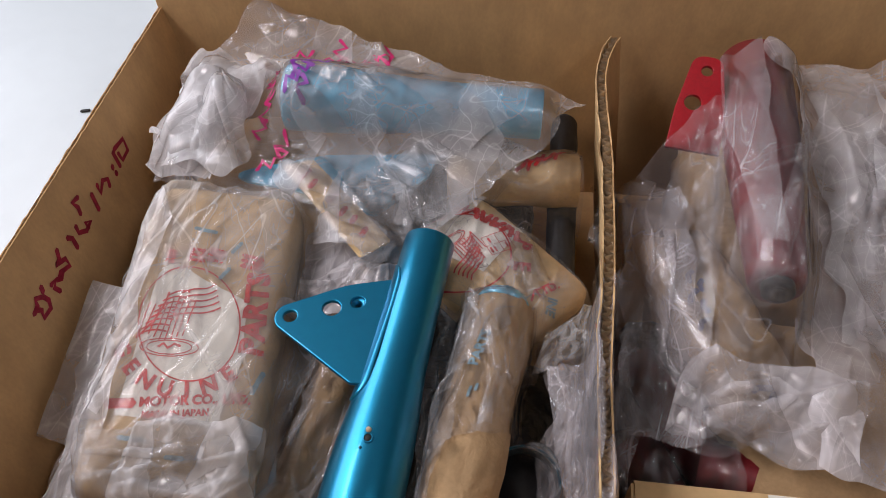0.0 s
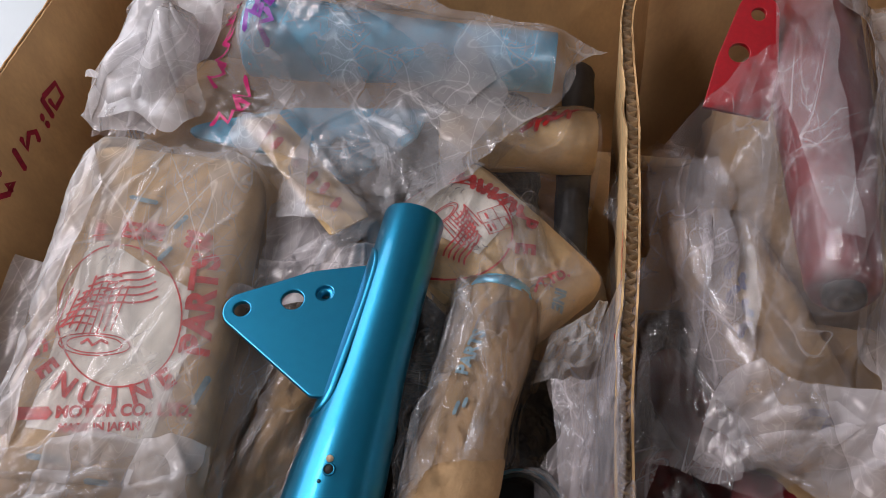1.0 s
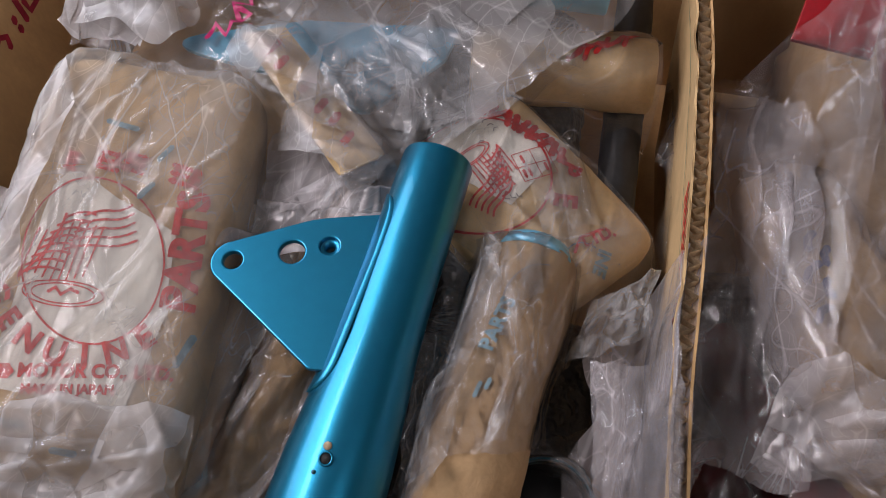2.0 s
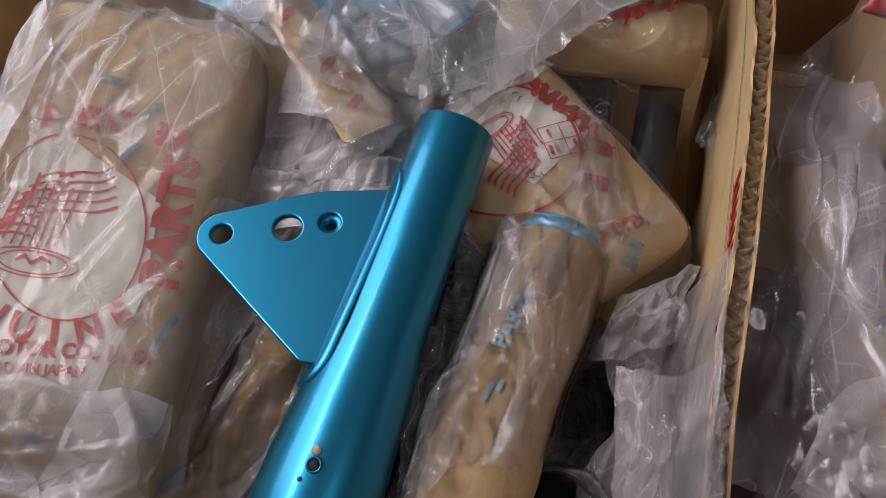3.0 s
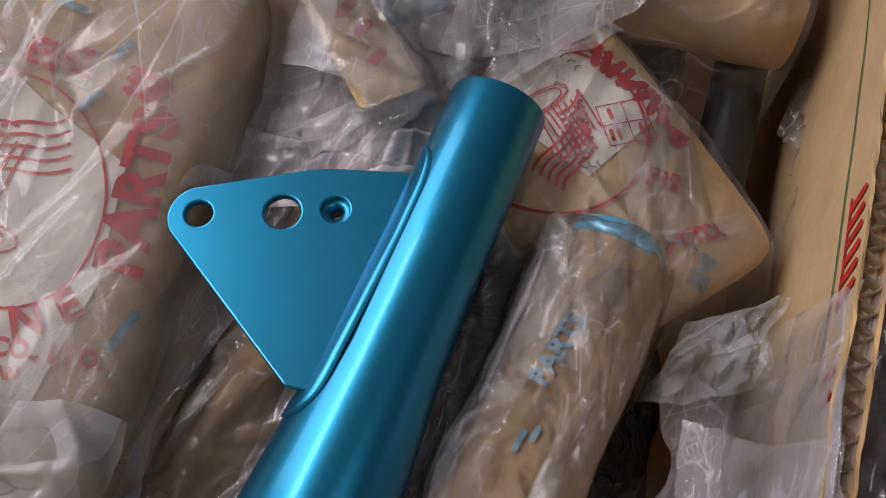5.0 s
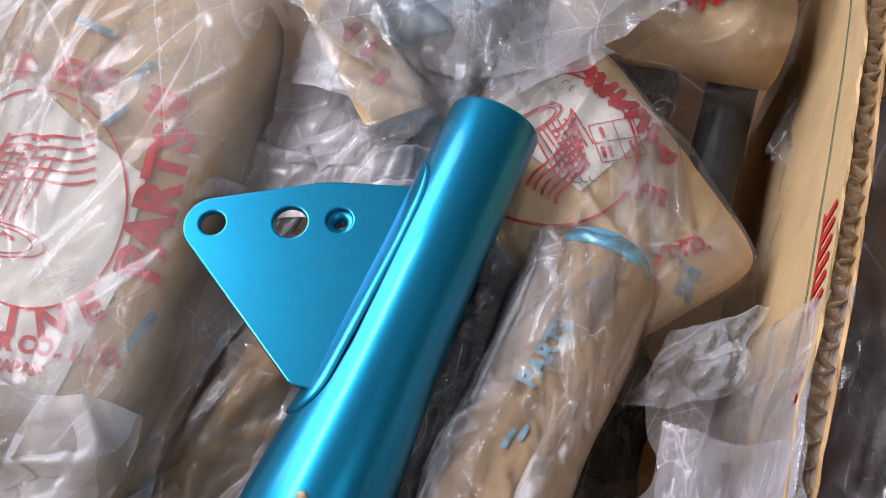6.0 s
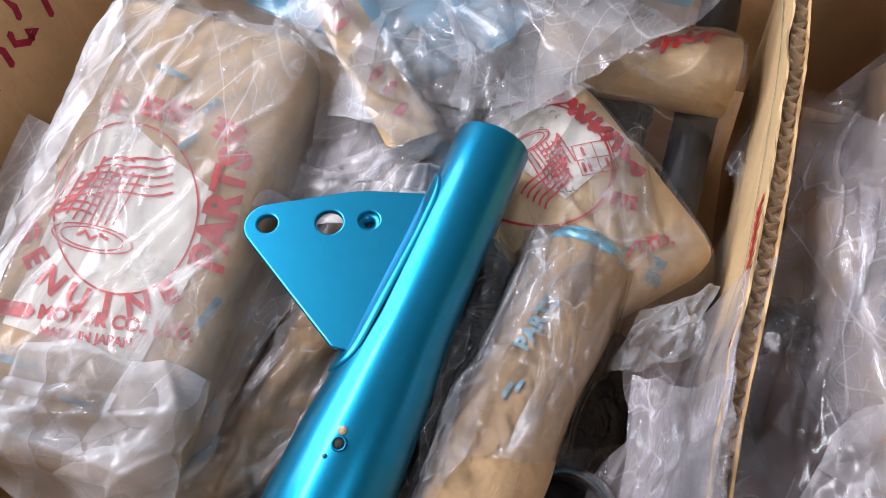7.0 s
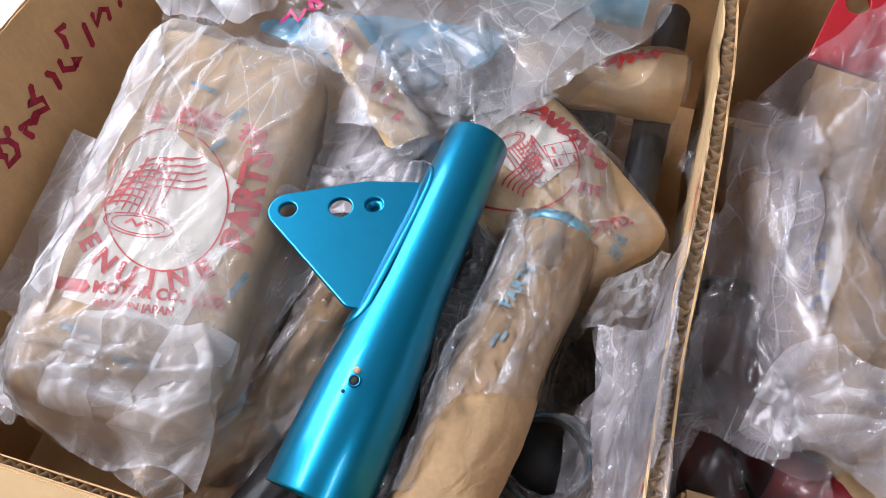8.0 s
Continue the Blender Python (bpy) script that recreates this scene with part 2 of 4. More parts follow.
def ridge(p, scale, seed):
    return 1 - abs(noise.noise(Vector((p[0] * scale + seed * 7.3, p[1] * scale - seed * 3.1, p[2] * scale + seed)))) * 2


def facet(p, scale, seed):
    """Sharp-edged crumple, 0 to about 1."""
    d = noise.voronoi(Vector((p[0] * scale + seed * 3.7, p[1] * scale - seed * 1.9, p[2] * scale + seed)))[0]
    return min(1.0, (d[1] - d[0]) * 1.6)


def pillow(m, lx, ly, lz, amp=0.003, seed=1, n=26, sharp=5.0, flat=2.6, scale=26):
    """A soft parcel: a box with round edges and crumpled faces."""
    bm = bmesh.new()
    bmesh.ops.create_cube(bm, size=2)
    bmesh.ops.subdivide_edges(bm, edges=bm.edges[:], cuts=n, use_grid_fill=True)
    for v in bm.verts:
        x, y, z = v.co
        k = (abs(x) ** sharp + abs(y) ** sharp) ** (1 / sharp)
        k = (k ** flat + abs(z) ** flat) ** (1 / flat)
        p = Vector((x / k * lx / 2, y / k * ly / 2, z / k * lz / 2))
        d = amp * 0.6 * (ridge(p, scale, seed) - 0.5) + amp * 0.8 * (facet((p.x * 1.5, p.y, p.z), 26, seed) - 0.5) + amp * 0.35 * (facet(p, 60, seed + 2) - 0.5)
        nrm = Vector((x * abs(x) ** 3 / lx, y * abs(y) ** 3 / ly, z / lz)).normalized()
        v.co = m @ (p + nrm * d)
    bmesh.ops.recalc_face_normals(bm, faces=bm.faces)
    return bm


def tilted(x, y, z, turn=0, along=0, across=0):
    return Matrix.Translation((x, y, z)) @ Matrix.Rotation(radians(turn), 4, "Z") @ Matrix.Rotation(radians(along), 4, "X") @ Matrix.Rotation(radians(across), 4, "Y")


def flat_mesh(splines, thick=0.0, bevel=0.0):
    """Filled outlines with holes, in their own plane."""
    cu = bpy.data.curves.new("outline", "CURVE")
    cu.dimensions, cu.fill_mode, cu.extrude, cu.bevel_depth, cu.bevel_resolution = "2D", "BOTH", thick / 2, bevel, 2
    for pts in splines:
        sp = cu.splines.new("POLY")
        sp.points.add(len(pts) - 1)
        for q, p in zip(sp.points, pts):
            q.co = (p[0], p[1], 0, 1)
        sp.use_cyclic_u = True
    return curve_bm(cu)


def curve_bm(cu):
    ob = bpy.data.objects.new("outline", cu)
    scene.collection.objects.link(ob)
    dg = bpy.context.evaluated_depsgraph_get()
    me = bpy.data.meshes.new_from_object(ob.evaluated_get(dg))
    bm = bmesh.new()
    bm.from_mesh(me)
    bpy.data.objects.remove(ob)
    bpy.data.meshes.remove(me)
    bpy.data.curves.remove(cu)
    bmesh.ops.remove_doubles(bm, verts=bm.verts, dist=1e-6)
    return bm


def ring_pts(x, y, r, n=28):
    return [(x + r * math.cos(2 * math.pi * i / n), y + r * math.sin(2 * math.pi * i / n)) for i in range(n)]


def round_poly(pts, radii, n=7):
    out = []
    for i, p in enumerate(pts):
        a, p, b = Vector(pts[i - 1]), Vector(p), Vector(pts[(i + 1) % len(pts)])
        r = radii[i]
        if r <= 0:
            out.append(tuple(p))
            continue
        u, w = (a - p).normalized(), (b - p).normalized()
        half = math.acos(max(-1, min(1, u.dot(w)))) / 2
        cut = min(r / math.tan(half), (a - p).length * 0.48, (b - p).length * 0.48)
        p0, p1 = p + u * cut, p + w * cut
        for k in range(n + 1):
            t = k / n
            out.append(tuple(p0 * (1 - t) ** 2 + p * 2 * t * (1 - t) + p1 * t * t))
    return out


def text_bm(body, size):
    cu = bpy.data.curves.new("lettering", "FONT")
    cu.body, cu.size, cu.align_x, cu.align_y = body, size, "CENTER", "CENTER"
    cu.resolution_u = 3
    cu.offset = size * 0.045
    return curve_bm(cu)


def lines_bm(strokes, width):
    """Marker strokes: each a row of points, as ribbons with round ends."""
    bm = bmesh.new()
    for pts in strokes:
        pts = [Vector((p[0], p[1], 0)) for p in pts]
        prev = None
        for i, p in enumerate(pts):
            d = (pts[min(i + 1, len(pts) - 1)] - pts[max(i - 1, 0)]).normalized()
            side = Vector((-d.y, d.x, 0)) * width / 2
            pair = (bm.verts.new(p + side), bm.verts.new(p - side))
            if prev:
                bm.faces.new((prev[0], prev[1], pair[1], pair[0]))
            else:
                tip = bm.verts.new(p - d * width * 0.4)
                bm.faces.new((pair[0], tip, pair[1]))
            prev = pair
        tip = bm.verts.new(pts[-1] + d * width * 0.4)
        bm.faces.new((prev[0], prev[1], tip))
    return bm


def lay(bm, m, bvh, lift=0.0009, cut=0.003):
    """Move a flat print by m in plan, then let it down on a surface."""
    bm.transform(m)
    bmesh.ops.triangulate(bm, faces=bm.faces[:])
    for _ in range(7):
        long = [e for e in bm.edges if e.calc_length() > cut]
        if not long:
            break
        bmesh.ops.subdivide_edges(bm, edges=long, cuts=1)
        bmesh.ops.triangulate(bm, faces=bm.faces[:])
    last = 0.2
    for v in bm.verts:
        hit = bvh.ray_cast(Vector((v.co.x, v.co.y, 1)), Vector((0, 0, -1)))[0]
        last = hit.z if hit else last
        v.co.z = last + lift
    for f in bm.faces:
        f.normal_update()
        if f.normal.z < 0:
            f.normal_flip()
    return bm


def at2(x, y, turn=0):
    return Matrix.Translation((x, y, 0)) @ Matrix.Rotation(radians(turn), 4, "Z")


def join(bms):
    out = bmesh.new()
    for b in bms:
        me = bpy.data.meshes.new("join")
        b.to_mesh(me)
        b.free()
        out.from_mesh(me)
        bpy.data.meshes.remove(me)
    return out


def arc_text(body, cx, cy, r, start, end, size, m0=None):
    """Letters on an arc, degrees counted from the x axis, reading outwards-down when start < end."""
    bms = []
    for i, ch in enumerate(body):
        t = start + (end - start) * i / max(1, len(body) - 1)
        b = text_bm(ch, size)
        b.transform(at2(cx + r * math.cos(radians(t)), cy + r * math.sin(radians(t)), t + (90 if end > start else -90)))
        bms.append(b)
    return join(bms)


def creases(x, y, seed, count, width, height, heading, spread):
    """Sharp straight folds: each a low ridge, steep on one side, that fades out at its ends."""
    rng = np.random.RandomState(seed)
    out = np.zeros_like(x)
    for _ in range(count):
        cx, cy = rng.uniform(x.min(), x.max()), rng.uniform(y.min(), y.max())
        t = radians(heading) + rng.normal() * radians(spread)
        half, w, a = rng.uniform(0.015, 0.09), width * rng.uniform(0.5, 1.5), height * rng.uniform(0.25, 1.0) * (1 if rng.rand() > 0.2 else -0.6)
        along = ((x - cx) * math.cos(t) + (y - cy) * math.sin(t)) / half
        d = -(x - cx) * math.sin(t) + (y - cy) * math.cos(t) + rng.normal() * 0.006 * along ** 2
        steep = rng.uniform(1.5, 4.0)
        shape = np.where(d > 0, 1 - d / w, 1 + d / (w * steep))
        out += a * np.clip(shape, 0, 1) * np.clip(1 - along ** 2, 0, 1)
    return out


def drape(corners, under, nu=90, nv=90, lift=0.002, ragged=0.006, fold=0.004, count=60, heading=0.0, spread=35.0, seed=1, low=0.12, taut=40, pleats=4, width=0.0045, puff=0.0):
    """A sheet of film let down over things: it spans hollows, creases, and doubles over in pleats. low: one height, or one for each corner."""
    bvh = tree_of(under)
    c = [Vector((*p, 0)) for p in corners]
    lo4 = low if isinstance(low, tuple) else (low,) * 4
    xy = np.zeros((nv, nu, 2))
    base = np.zeros((nv, nu))
    for j in range(nv):
        for i in range(nu):
            u, v = i / (nu - 1), j / (nv - 1)
            p = (c[0] * (1 - u) + c[1] * u) * (1 - v) + (c[3] * (1 - u) + c[2] * u) * v
            floor_z = (lo4[0] * (1 - u) + lo4[1] * u) * (1 - v) + (lo4[3] * (1 - u) + lo4[2] * u) * v
            rim = max(abs(2 * u - 1), abs(2 * v - 1)) ** 4
            p.x += rim * ragged * noise.noise(Vector((p.x * 22, p.y * 22, seed))) * 2
            p.y += rim * ragged * noise.noise(Vector((p.x * 22, p.y * 22, seed + 9))) * 2
            hit = bvh.ray_cast(Vector((p.x, p.y, 1)), Vector((0, 0, -1)))[0]
            xy[j, i] = p.x, p.y
            base[j, i] = max(floor_z, hit.z + lift) if hit else floor_z
    uu, vv = np.meshgrid(np.linspace(0, 1, nu), np.linspace(0, 1, nv))
    base += puff * np.sin(np.pi * uu) * np.sin(np.pi * vv)
    h = base.copy()
    for _ in range(taut):
        pad = np.pad(h, 1, mode="edge")
        mean = (pad[:-2, 1:-1] + pad[2:, 1:-1] + pad[1:-1, :-2] + pad[1:-1, 2:]) / 4
        h = np.maximum(base, mean)
    for grow in (True, True, *[False] * 18):
        pad = np.pad(h, 1, mode="edge")
        near = [pad[:-2, 1:-1], pad[2:, 1:-1], pad[1:-1, :-2], pad[1:-1, 2:]]
        h = np.maximum.reduce(near + [h]) * 0.7 + h * 0.3 if grow else sum(near) / 8 + h / 2
    x, y = xy[..., 0], xy[..., 1]
    h = h + np.maximum(creases(x, y, seed, count, width, fold, heading, spread) + creases(x, y, seed + 50, count // 2, width * 0.5, fold * 0.35, heading + 50, spread * 1.2), -lift * 0.6)
    bm = bmesh.new()

    def grid(bm, px, py, pz):
        rows = [[bm.verts.new((px[j, i], py[j, i], pz[j, i])) for i in range(px.shape[1])] for j in range(px.shape[0])]
        for p, q in zip(rows, rows[1:]):
            for i in range(len(p) - 1):
                bm.faces.new((p[i], p[i + 1], q[i + 1], q[i]))

    grid(bm, x, y, h)
    folds = []
    rng = np.random.RandomState(seed + 7)
    for k in range(pleats):
        u0, v0, t = rng.uniform(0.2, 0.8), rng.uniform(0.2, 0.8), rng.normal() * radians(spread) * 0.8 + radians(heading)
        la, wa = rng.uniform(0.12, 0.34), rng.uniform(0.05, 0.13)
        sa, sb = np.meshgrid(np.linspace(-1, 1, 26), np.linspace(-1, 1, 9))
        pinch = 0.45 + 0.55 * (0.5 + 0.5 * sa * (1 if k % 2 else -1))
        pu = np.clip(u0 + sa * la * math.cos(t) - sb * wa * pinch * math.sin(t), 0, 1) * (nu - 1)
        pv = np.clip(v0 + sa * la * math.sin(t) + sb * wa * pinch * math.cos(t), 0, 1) * (nv - 1)
        iu, iv = np.minimum(pu.astype(int), nu - 2), np.minimum(pv.astype(int), nv - 2)
        fu, fv = pu - iu, pv - iv

        def pick(g):
            return (g[iv, iu] * (1 - fu) + g[iv, iu + 1] * fu) * (1 - fv) + (g[iv + 1, iu] * (1 - fu) + g[iv + 1, iu + 1] * fu) * fv

        folds.append(bmesh.new())
        grid(folds[-1], pick(x), pick(y), pick(h) + 0.0012 + 0.0022 * (1 - sb ** 2))
    return bm, folds


def film(name, sheets, material, parent, label=""):
    ob = part(name, sheets[0], material, parent, label)
    for b in sheets[1]:
        part("pleat", b, material, ob)
    return ob


# ---- the room ----
def wall_with_opening(name, axis, at, a0, a1, o0, o1, z0, z1, top, thick, material=WALL, label="plain off-white painted room wall"):
    def slab(p0, p1, q0, q1):
        return box_bm(at, at + thick, p0, p1, q0, q1) if axis == "x" else box_bm(p0, p1, at, at + thick, q0, q1)
    pieces = [slab(a0, o0, 0, top), slab(o1, a1, 0, top), slab(o0, o1, 0, z0), slab(o0, o1, z1, top)] if o0 is not None else [slab(a0, a1, 0, top)]
    return solid(name, join(pieces), material, label, "wall", kind="structure", smooth=False)


solid("floor", box_bm(-2.2, 2.7, -2.2, 3.2, -0.1, 0.0), WHITE_FLOOR, "glossy white tiled floor under the box", "floor", kind="structure", smooth=False)
wall_with_opening("wall_west", "x", -2.2, -2.2, 3.2, 0.3, 2.3, 0.9, 2.3, 2.5, 0.2)
# Out of view; dark to hold light back from the right.
wall_with_opening("wall_east", "x", 2.7, -2.2, 3.2, None, None, 0, 0, 2.5, 0.2, WALL_DARK, "unseen dark brown wall that dims reflections on the right")
wall_with_opening("wall_north", "y", 3.0, -2.0, 2.7, None, None, 0, 0, 2.5, 0.2)
wall_with_opening("wall_south", "y", -2.4, -2.0, 2.7, None, None, 0, 0, 2.5, 0.2)
solid("ceiling", box_bm(-2.2, 2.9, -2.4, 3.2, 2.5, 2.6), CEIL, "plain pale grey ceiling", "ceiling", kind="structure", smooth=False)


# Housings made up to carry the two added, unseen light panels.
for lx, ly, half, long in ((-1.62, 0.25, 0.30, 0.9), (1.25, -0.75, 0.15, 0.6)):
    lamp = thing("ceiling_light", (lx, ly, 2.44), "unseen light panel added under the ceiling", "lamp", "ceiling lights")
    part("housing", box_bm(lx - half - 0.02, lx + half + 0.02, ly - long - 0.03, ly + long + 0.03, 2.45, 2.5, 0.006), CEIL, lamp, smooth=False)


# ---- the carton ----
def sheet_bm(p0, p1, z0, z1, off, thick, lean=0.0, bend=None, ragged=0.0, seed=1, nz=8, step=0.006):
    """An upright skin from p0 to p1, off to the left of that way."""
    a, b = Vector((*p0, 0)), Vector((*p1, 0))
    d = (b - a).normalized()
    n = Vector((-d.y, d.x, 0))
    count = max(2, int((b - a).length / step))
    bm = bmesh.new()
    grids = []
    for side in (0, 1):
        g = []
        for i in range(count + 1):
            s = i / count
            top = z1 + ragged * noise.noise(Vector((s * 60, seed, side * 0.3))) + ragged * 0.5 * noise.noise(Vector((s * 190, seed + 4, 0)))
            row = []
            for k in range(nz + 1):
                z = z0 + (top - z0) * k / nz
                o = off + side * thick + (bend(s, z) if bend else 0) + lean * (z - z0)
                row.append(bm.verts.new(a + d * s * (b - a).length + n * o + Vector((0, 0, z))))
            g.append(row)
        grids.append(g)
    g0, g1 = grids
    for i in range(count):
        for k in range(nz):
            bm.faces.new((g0[i][k], g0[i + 1][k], g0[i + 1][k + 1], g0[i][k + 1]))
            bm.faces.new((g1[i][k], g1[i][k + 1], g1[i + 1][k + 1], g1[i + 1][k]))
        bm.faces.new((g0[i][nz], g0[i + 1][nz], g1[i + 1][nz], g1[i][nz]))
        bm.faces.new((g0[i][0], g1[i][0], g1[i + 1][0], g0[i + 1][0]))
    for i in (0, count):
        for k in range(nz):
            bm.faces.new((g0[i][k], g0[i][k + 1], g1[i][k + 1], g1[i][k]))
    bmesh.ops.recalc_face_normals(bm, faces=bm.faces)
    return bm


def flute_bm(p0, p1, z0, z1, thick, pitch, lean=0.0, bend=None, seed=1, depth=0.03, base=0.0, thin=0.0005):
    """The wave between the skins, seen at the cut rim."""
    a, b = Vector((*p0, 0)), Vector((*p1, 0))
    d = (b - a).normalized()
    n = Vector((-d.y, d.x, 0))
    length = (b - a).length
    bm = bmesh.new()
    prev = None
    steps = int(length / pitch * 6)
    for i in range(steps + 1):
        s = i / steps
        ph = 2 * math.pi * s * length / pitch + 1.2 * noise.noise(Vector((s * 30, seed, 0)))
        wave = 2 / math.pi * math.asin(0.98 * math.sin(ph))
        o = thick * (0.5 + 0.44 * wave)
        top = z1 + 0.0012 * noise.noise(Vector((s * 150, seed, 2)))
        pair = []
        for z in (top, top - depth):
            pair.append(bm.verts.new(a + d * s * length + n * (o + (bend(s, z) if bend else 0) + lean * (z - base)) + Vector((0, 0, z))))
        if prev:
            bm.faces.new((prev[0], pair[0], pair[1], prev[1]))
        prev = pair
    bmesh.ops.solidify(bm, geom=bm.faces[:], thickness=thin)
    return bm


XL, XR, YF, YB, RIM, BACK_TOP = -0.379, 0.52, 0.168, 0.767, 0.268, 0.40
carton = thing("cardboard_box", (0.07, 0.46, 0.0), "open brown corrugated cardboard box with crimson marker writing", "box")


def carton_wall(name, p0, p1, top, lean, thick, label):
    w = part(name, join([sheet_bm(p0, p1, 0.003, top, 0.0, 0.0008, lean, ragged=0.0012, seed=3), sheet_bm(p0, p1, 0.003, top - 0.001, thick - 0.0008, 0.0008, lean, ragged=0.0016, seed=5),
                         sheet_bm(p0, p1, 0.003, top - 0.03, 0.0008, thick - 0.0016, lean, seed=7, nz=2)]), CARD, carton, label, smooth=False)
    part("fluting", flute_bm(p0, p1, 0.003, top - 0.0012, thick, 0.0075, lean, base=0.003), CARD_EDGE, w, "pale cut corrugated rim", smooth=False)
    return w


wall_l = carton_wall("side_wall", (-0.345, YF), (-0.345, YB), RIM, 0.13, 0.005, "")
wall_b = carton_wall("back_wall", (-0.384, YB), (XR, YB), BACK_TOP, 0.0, 0.005, "")
wall_r = carton_wall("side_wall", (XR + 0.005, YB), (XR + 0.005, YF), RIM, 0.0, 0.005, "")
wall_f = carton_wall("front_wall", (XR, YF), (-0.345, YF), RIM - 0.01, 0.0, 0.005, "")
part("bottom", box_bm(-0.343, XR - 0.001, YF + 0.001, YB - 0.001, 0.002, 0.007), CARD, carton, smooth=False)
# the front flap hangs outwards
flap = box_bm(-0.37, XR, -0.115, 0.0, -0.005, 0.0, 0.001)
flap.transform(Matrix.Translation((0, YF - 0.006, RIM - 0.008)) @ Matrix.Rotation(radians(24), 4, "X"))
part("front_flap", flap, CARD_PALE, carton, "flap folded outwards", smooth=False)


# writing on the side wall: short marker strokes, bottom row to top
def wall_strokes(strokes, width):
    bm = lines_bm(strokes, width)
    for v in bm.verts:
        y, z = v.co.x, v.co.y
        v.co = Vector((-0.345 - 0.13 * (z - 0.003) + 0.0006, y, z))
    bmesh.ops.recalc_face_normals(bm, faces=bm.faces)
    return bm


def wall_mark(*strokes):
    """One written sign on the side wall; points are (y, z)."""
    part("marker_mark", wall_strokes(strokes, 0.0056), MARKER, carton, "crimson felt-pen stroke")


wall_mark([(0.3659, 0.2081), (0.3746, 0.2098), (0.3777, 0.2159), (0.3852, 0.2092), (0.387, 0.2014), (0.3831, 0.1944), (0.3708, 0.1957), (0.3747, 0.2026), (0.3706, 0.2084)], [(0.3906, 0.2174), (0.3884, 0.2119)])
wall_mark([(0.3993, 0.2077), (0.407, 0.2063), (0.4004, 0.2028), (0.403, 0.194)], [(0.408, 0.2051), (0.4129, 0.2004), (0.4198, 0.2037)])
wall_mark([(0.4301, 0.2231), (0.425, 0.2143), (0.4177, 0.2149), (0.4313, 0.2083), (0.4303, 0.1993), (0.4168, 0.2052), (0.411, 0.2029)])
wall_mark([(0.4481, 0.2191), (0.4526, 0.2133), (0.4507, 0.2014)])
wall_mark([(0.4651, 0.2173), (0.4632, 0.2095), (0.4727, 0.2021), (0.4845, 0.2041), (0.4772, 0.2088), (0.4773, 0.2014)])
wall_mark([(0.4895, 0.233), (0.4793, 0.2351), (0.4818, 0.2267), (0.4793, 0.2191)])
wall_mark([(0.5059, 0.2203), (0.502, 0.2012)])
wall_mark([(0.5195, 0.2201), (0.5169, 0.2097), (0.5295, 0.2166), (0.5364, 0.2114), (0.5331, 0.2039)])
wall_mark([(0.5528, 0.2151), (0.5512, 0.2118)], [(0.5523, 0.2068), (0.5515, 0.2032)])
wall_mark([(0.5644, 0.2236), (0.5623, 0.2045)], [(0.5677, 0.2238), (0.5887, 0.2209), (0.5861, 0.207), (0.5708, 0.2063), (0.5706, 0.2163)])


# the divider between the two halves
def div_bend(s, z):
    k = max(0.0, (s - 0.84) / 0.16)
    return 0.13 * (z - 0.27) - 0.022 * k * k + 0.004 * math.sin(s * 7 + 0.5) + 0.002 * noise.noise(Vector((s * 9, z * 6, 3)))


D0, D1, DT, DZ = (0.1395, 0.178), (0.1395, 0.752), 0.0112, 0.27
divider = thing("cardboard_divider", (0.13, 0.46, 0.007), "upright corrugated cardboard divider with a torn top edge", "divider")
skin = part("liner", sheet_bm(D0, D1, 0.007, DZ - 0.001, 0.0, 0.0014, 0.0, div_bend, 0.0022, 11), CARD, divider, smooth=False)
skin_l = part("liner", sheet_bm(D0, D1, 0.007, DZ, DT - 0.0014, 0.0014, 0.0, lambda s, z: div_bend(s, z) + 0.0035 * max(0, z - 0.25) / 0.02 * max(0, noise.noise(Vector((s * 14, 5, 0)))), 0.0025, 12), CARD_PALE, divider, smooth=False)
part("core", sheet_bm(D0, D1, 0.007, DZ - 0.008, 0.0016, DT - 0.0032, 0.0, div_bend, 0.0, 12, nz=2), CARD_EDGE, divider, smooth=False)
part("fluting", flute_bm(D0, D1, 0.007, DZ - 0.0012, DT, 0.0098, 0.0, div_bend, 14, thin=0.0012), CARD_EDGE, divider, "pale zigzag fluting", smooth=False)


def on_divider(strokes, width, material, label):
    bm = lines_bm(strokes, width)
    bmesh.ops.subdivide_edges(bm, edges=[e for e in bm.edges if e.calc_length() > 0.01], cuts=8)
    length = D1[1] - D0[1]
    for v in bm.verts:
        y, z = v.co.x, v.co.y
        s = (y - D0[1]) / length
        extra = 0.0035 * max(0, z - 0.25) / 0.02 * max(0, noise.noise(Vector((s * 14, 5, 0))))
        v.co = Vector((D0[0] - DT - div_bend(s, z) - extra - 0.0007, y, z))
    return part("printed_mark", bm, material, divider, label)


on_divider([[(0.30 + 0.02 * i, 0.244) for i in range(22)]], 0.0013, GREEN_INK, "thin green printed line")
for k in range(6):
    y = 0.408 + 0.0085 * k
    on_divider([[(y, 0.2535), (y + 0.004, 0.2665)]], 0.0042, RED_INK, "red printed bar")
on_divider([[(0.404, 0.2525), (0.456, 0.2525)]], 0.002, RED_INK, "red printed bar")
for y, z, w in ((0.372, 0.258, 0.006), (0.362, 0.262, 0.004), (0.330, 0.256, 0.005), (0.296, 0.258, 0.006), (0.268, 0.257, 0.007), (0.256, 0.257, 0.005), (0.243, 0.257, 0.006), (0.222, 0.257, 0.007), (0.208, 0.257, 0.006)):
    on_divider([[(y, z - 0.006), (y + 0.003, z + 0.006)]], w, RED_INK, "red printed bar")


